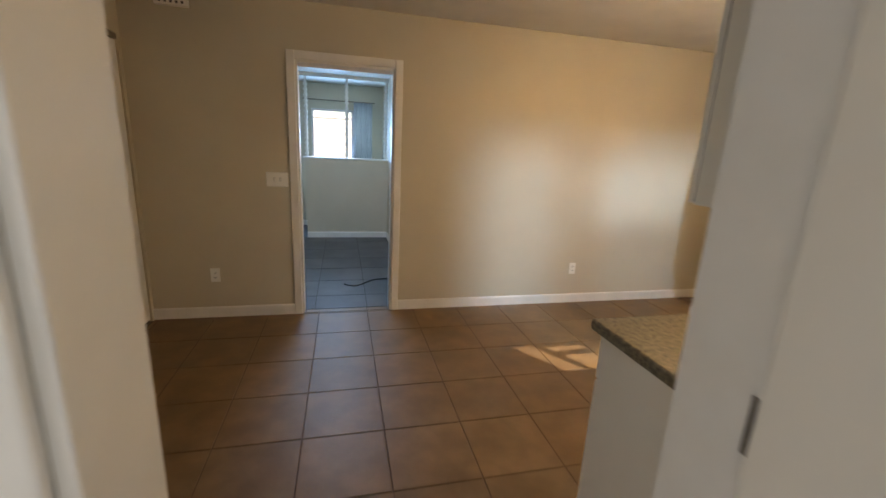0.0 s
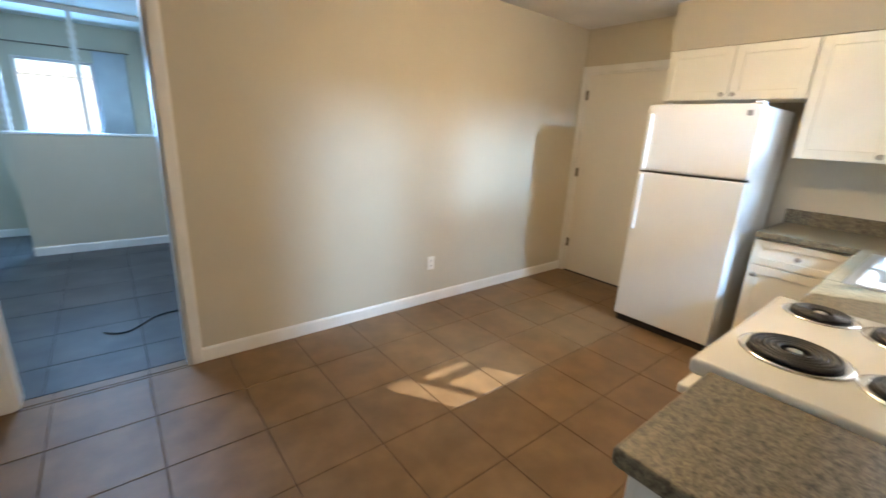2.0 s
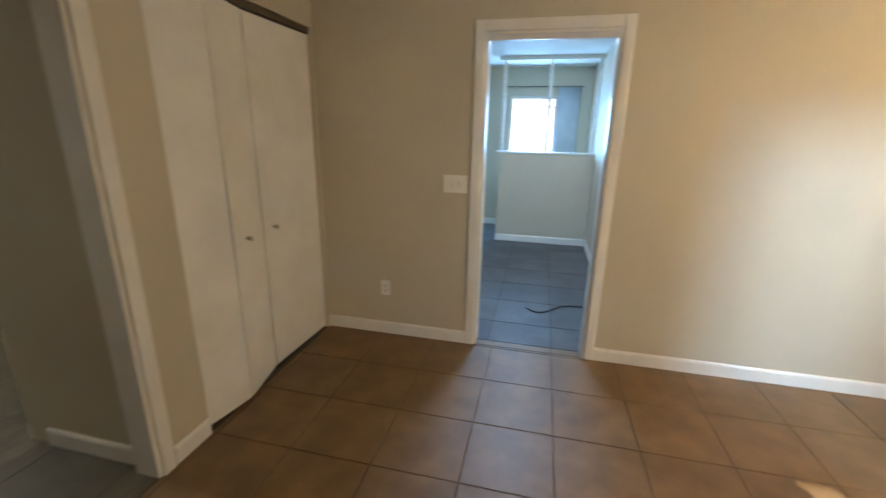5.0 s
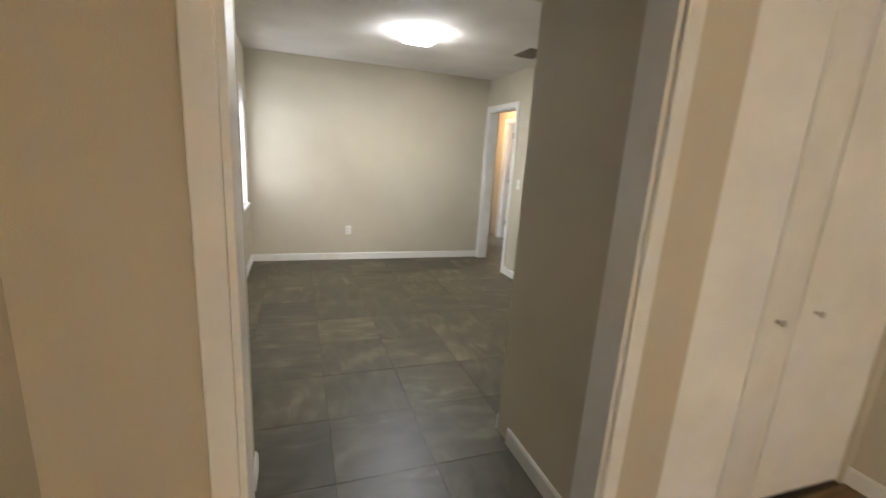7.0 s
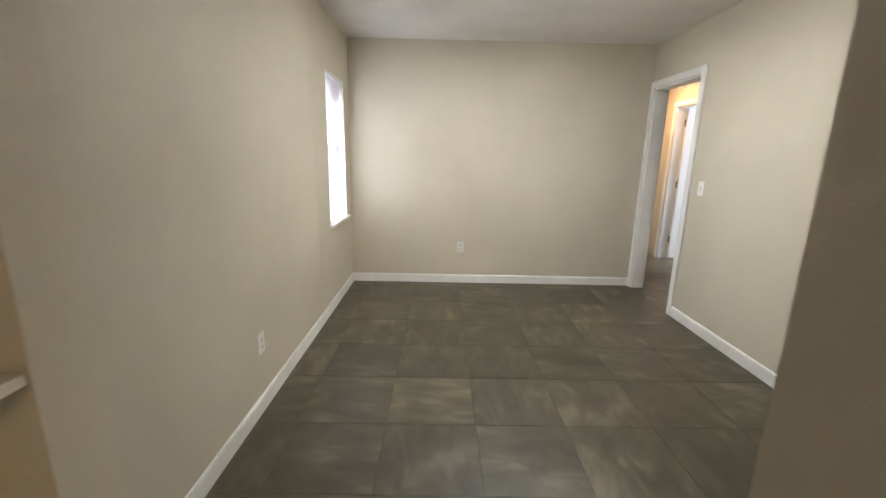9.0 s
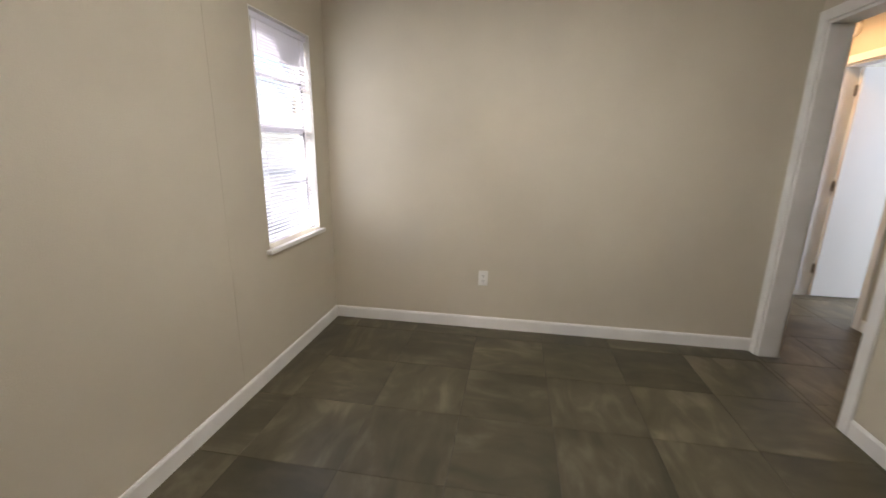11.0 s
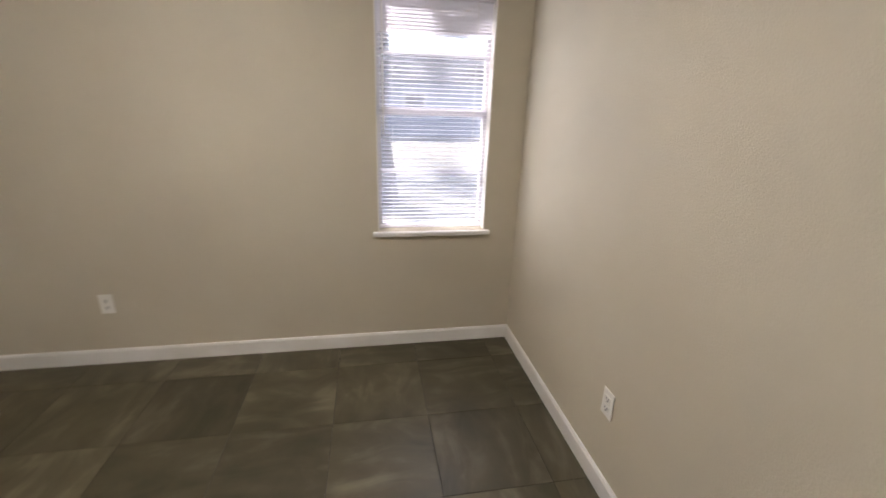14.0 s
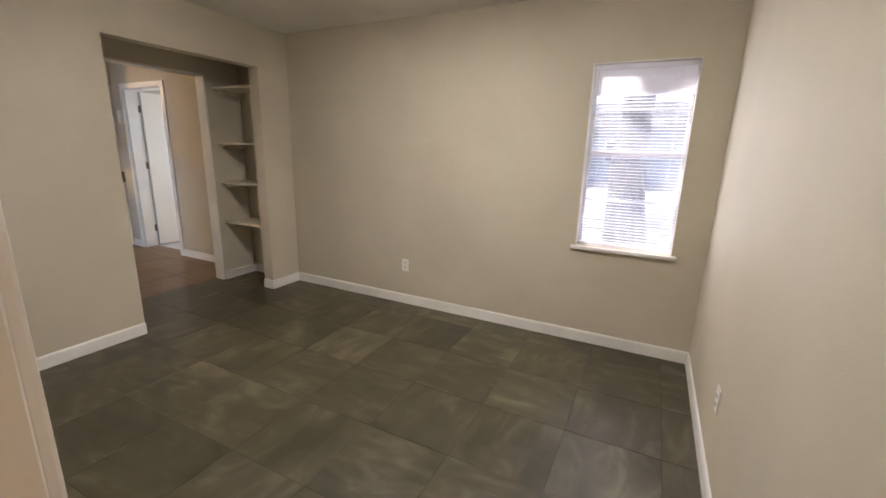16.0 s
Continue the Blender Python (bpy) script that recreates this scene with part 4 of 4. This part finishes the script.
for x, y, r in ((1.575, 0.535, 0.098), (1.975, 0.555, 0.075), (1.56, 0.315, 0.078), (1.945, 0.335, 0.098)):
    bn = part("burner", lathe((x, y, 0.9235), (0, 0, 1), [(r + 0.022, 0), (r + 0.022, 0.003), (r + 0.012, 0.006), (r + 0.004, 0.003), (r * 0.6, 0.0015), (0.01, 0.001)], 40), CHROME, st, "chrome drip pan with black coil", True)
    part("pan", lathe((x, y, 0.9262), (0, 0, 1), [(r + 0.002, 0), (r, 0.0008), (0.02, 0.0009)], 32), DARK, bn)
    n_turn = 5 if r > 0.09 else 4
    for i in range(n_turn):
        part("coil", ring((x, y, 0.934), (0, 0, 1), r - 0.006 - i * (r - 0.028) / n_turn, 0.0062), COIL, bn, "", True)
    part("coil_centre", lathe((x, y, 0.928), (0, 0, 1), [(0.016, 0), (0.016, 0.008), (0.006, 0.009)], 16), STEEL, bn)

# ---------- far room ----------
cd = bpy.data.curves.new("power_cable", "CURVE")
cd.dimensions, cd.bevel_depth = "3D", 0.006
sp = cd.splines.new("NURBS")
pts = [(0.74, 3.95, 0.006), (0.55, 3.87, 0.006), (0.42, 3.90, 0.006), (0.32, 3.80, 0.006), (0.22, 3.66, 0.006), (0.14, 3.66, 0.006), (0.08, 3.74, 0.006)]
sp.points.add(len(pts) - 1)
for p, q in zip(sp.points, pts):
    p.co = (*q, 1)
sp.use_endpoint_u = True
cd.materials.append(CABLE)
cab_tmp = new("cable_curve", cd)
me = bpy.data.meshes.new_from_object(cab_tmp.evaluated_get(bpy.context.evaluated_depsgraph_get()))
bpy.data.objects.remove(cab_tmp)
tagged(new("power_cable", me), "thin black cable lying on the far room floor", "cable")

scr = thing("room_divider", (0.15, 6.11, 1.2), "white wrought-iron divider posts above the half wall", "divider")
part("top_rail", box(-0.52, 0.758, 6.09, 6.13, 2.35, 2.398), TRIM, scr)
part("cap_board", box(-0.50, 0.757, 6.035, 6.185, 1.2005, 1.225, bevel=0.004), TRIM, scr)
for x in (-0.44, 0.14, 0.72):
    po = part("post", box(x - 0.018, x + 0.018, 6.092, 6.128, 1.226, 2.349, bevel=0.004), TRIM, scr)
    for i in range(14):
        z = 1.27 + i * 0.075
        part("scroll", ring((x, 6.11, z), (0, 1, 0), 0.026, 0.005, n=12, k=5), TRIM, po)

shade = thing("window_curtain", (0.40, 7.05, 1.2), "grey curtain drawn beside the far window", "curtain")
bm = bmesh.new()
n = 40
rows = []
for z in (1.05, 1.6, 2.12):
    rows.append([bm.verts.new((0.27 + 0.31 * i / n, 7.04 + 0.018 * math.sin(i * 1.15), z)) for i in range(n + 1)])
for a, b in zip(rows, rows[1:]):
    for i in range(n):
        bm.faces.new((a[i], a[i + 1], b[i + 1], b[i]))
o = part("cloth", bm, CLOTH, shade, "", True)
o.modifiers.new("thick", "SOLIDIFY").thickness = 0.003
part("rod", tube((-0.55, 7.045, 2.125), (0.62, 7.045, 2.125), 0.008), HINGE, shade)

# ---------- outside ----------
rng = random.Random(4)


def tree(x, y, h, r, crown_r, label):
    ob = thing("tree", (x, y, -0.12), label, "tree")
    bm = bmesh.new()
    tube((x, y, -0.13), (x + 0.1, y, 1.2), r * 1.35, r, 12, bm)
    tube((x + 0.1, y, 1.15), (x - 0.1, y + 0.1, h * 0.55), r, r * 0.75, 12, bm)
    tips = []
    for i in range(7):
        a, l = rng.uniform(0, 6.28), rng.uniform(0.5, 0.9) * crown_r
        p = Vector((x - 0.1, y + 0.1, h * rng.uniform(0.42, 0.56)))
        q = p + Vector((math.cos(a) * l, math.sin(a) * l, rng.uniform(0.15, 0.4) * h))
        tube(p, q, r * 0.4, r * 0.12, 8, bm)
        tips.append(q)
    part("trunk", bm, BARK, ob)
    verts, faces = [], []
    for i in range(2600):
        t = rng.choice(tips)
        c = t + Vector((rng.gauss(0, 0.42), rng.gauss(0, 0.42), rng.gauss(0, 0.25))) * crown_r * 0.75
        if c.z < 3.0:
            continue
        u = Vector((rng.uniform(-1, 1), rng.uniform(-1, 1), rng.uniform(-0.6, 0.6))).normalized() * 0.17
        v = u.cross(Vector((rng.uniform(-1, 1), rng.uniform(-1, 1), 1))).normalized() * 0.09
        k = len(verts)
        verts += [c - u, c + v, c + u, c - v]
        faces.append((k, k + 1, k + 2, k + 3))
    me = bpy.data.meshes.new("crown")
    me.from_pydata(verts, [], faces)
    me.materials.append(LEAF)
    cr = new("crown", me)
    cr.parent, cr.location = ob, (-x, -y, 0.12)
    return ob


tree(-5.13, -4.8, 8.5, 0.27, 3.4, "large shade tree with rough trunk in the yard")
tree(-8.1, -5.2, 8.0, 0.38, 3.0, "thick-trunked tree in the yard by the window")
# Two trees added for yard shade; the second now stands clear of the view.
tree(0.5, -13, 9, 0.3, 4.5, "broad unseen tree added further back in the yard")
tree(-15.0, -22, 9, 0.3, 4.5, "broad unseen tree added further back in the yard")
# Added white backdrop; sunlit, it makes the far room's window look overbright.
wl = thing("far_window_backdrop", (0, 14, -0.12), "white wall added as a bright sunlit backdrop for the far window", "wall")
part("wall_body", box(-6, 6, 14, 14.2, -0.15, 2.2), PALE, wl)
part("coping", box(-6.05, 6.05, 13.95, 14.25, 2.2, 2.28, bevel=0.01), PALE, wl)
hs = thing("neighbour_house", (-7, -24, 0), "low blue-grey house across the yard", "house")
part("wall", box(-16, 0, -27, -21, -0.15, 2.7), SIDING, hs)
part("roof", prism([(-27.6, 2.7), (-20.4, 2.7), (-24, 4.3)], "x", -16.5, 0.5), ROOFM, hs)
for x in (-12, -7.5, -3.5):
    w = part("window", box(x - 0.6, x + 0.6, -21.0, -20.96, 0.9, 2.1), TRIM, hs)
    part("pane", box(x - 0.52, x + 0.52, -20.96, -20.95, 0.98, 2.02), DARK, w)

# ---------- floor pieces ----------
cache = {}


def tile_piece(w, d, gap, thick, material, bev):
    key = (round(w, 3), round(d, 3), material.name)
    if key not in cache:
        bm = bmesh.new()
        w2, d2 = w / 2 - gap / 2, d / 2 - gap / 2
        lo = [bm.verts.new((sx * w2, sy * d2, -thick)) for sx, sy in ((-1, -1), (1, -1), (1, 1), (-1, 1))]
        md = [bm.verts.new((sx * w2, sy * d2, -bev)) for sx, sy in ((-1, -1), (1, -1), (1, 1), (-1, 1))]
        hi = [bm.verts.new((sx * (w2 - bev), sy * (d2 - bev), 0)) for sx, sy in ((-1, -1), (1, -1), (1, 1), (-1, 1))]
        for a, b in ((lo, md), (md, hi)):
            for i in range(4):
                bm.faces.new((a[i], a[(i + 1) % 4], b[(i + 1) % 4], b[i]))
        bm.faces.new(hi)
        me = bpy.data.meshes.new("tile")
        bm.to_mesh(me)
        bm.free()
        me.materials.append(material)
        cache[key] = me
    return cache[key]


def lay(parent, x0, x1, y0, y1, ox, oy, px, py, gap, thick, material, bev, uneven=0.0):
    i0, i1 = math.floor((x0 - ox) / px), math.ceil((x1 - ox) / px)
    j0, j1 = math.floor((y0 - oy) / py), math.ceil((y1 - oy) / py)
    for i in range(i0, i1):
        for j in range(j0, j1):
            a, b = max(x0, ox + i * px), min(x1, ox + (i + 1) * px)
            c, d = max(y0, oy + j * py), min(y1, oy + (j + 1) * py)
            if b - a < 0.02 or d - c < 0.02:
                continue
            ob = new("tile", tile_piece(b - a, d - c, gap, thick, material, bev))
            ob.parent = parent
            ob.location = ((a + b) / 2, (c + d) / 2, rng.uniform(-uneven, 0))


lay(bpy.data.objects["floor_kitchen_bed"], KW, KE, 0.0, KN, 0.275, 2.58, 0.41, 0.404, 0.005, 0.012, TILE, 0.0018, 0.001)
lay(bpy.data.objects["floor_kitchen_bed"], -0.27, 0.487, KN, KN + 0.075, 0.275, 2.985, 0.41, 0.404, 0.005, 0.012, TILE, 0.0018, 0.0005)
lay(bpy.data.objects["floor_kitchen_bed"], *D0, -0.15, 0.0, 0.275, -0.25, 0.41, 0.404, 0.005, 0.012, TILE, 0.0018, 0.0005)
lay(bpy.data.objects["floor_bedroom_bed"], BW, KW, BS, BN, -2.48, 0.195, 0.4585, 0.4605, 0.0022, 0.004, SLATE, 0.0005, 0.0006)
lay(bpy.data.objects["floor_hall_bed"], -8.42, -4.6, BN, 5.2, -2.48, 0.195, 0.4585, 0.4605, 0.0022, 0.004, SLATE, 0.0005, 0.0006)
lay(bpy.data.objects["floor_far_bed"], -1.6, 0.76, KN + 0.077, 7.1, -0.18, 3.42, 0.46, 0.46, 0.005, 0.008, TILE_FAR, 0.0015, 0.0008)
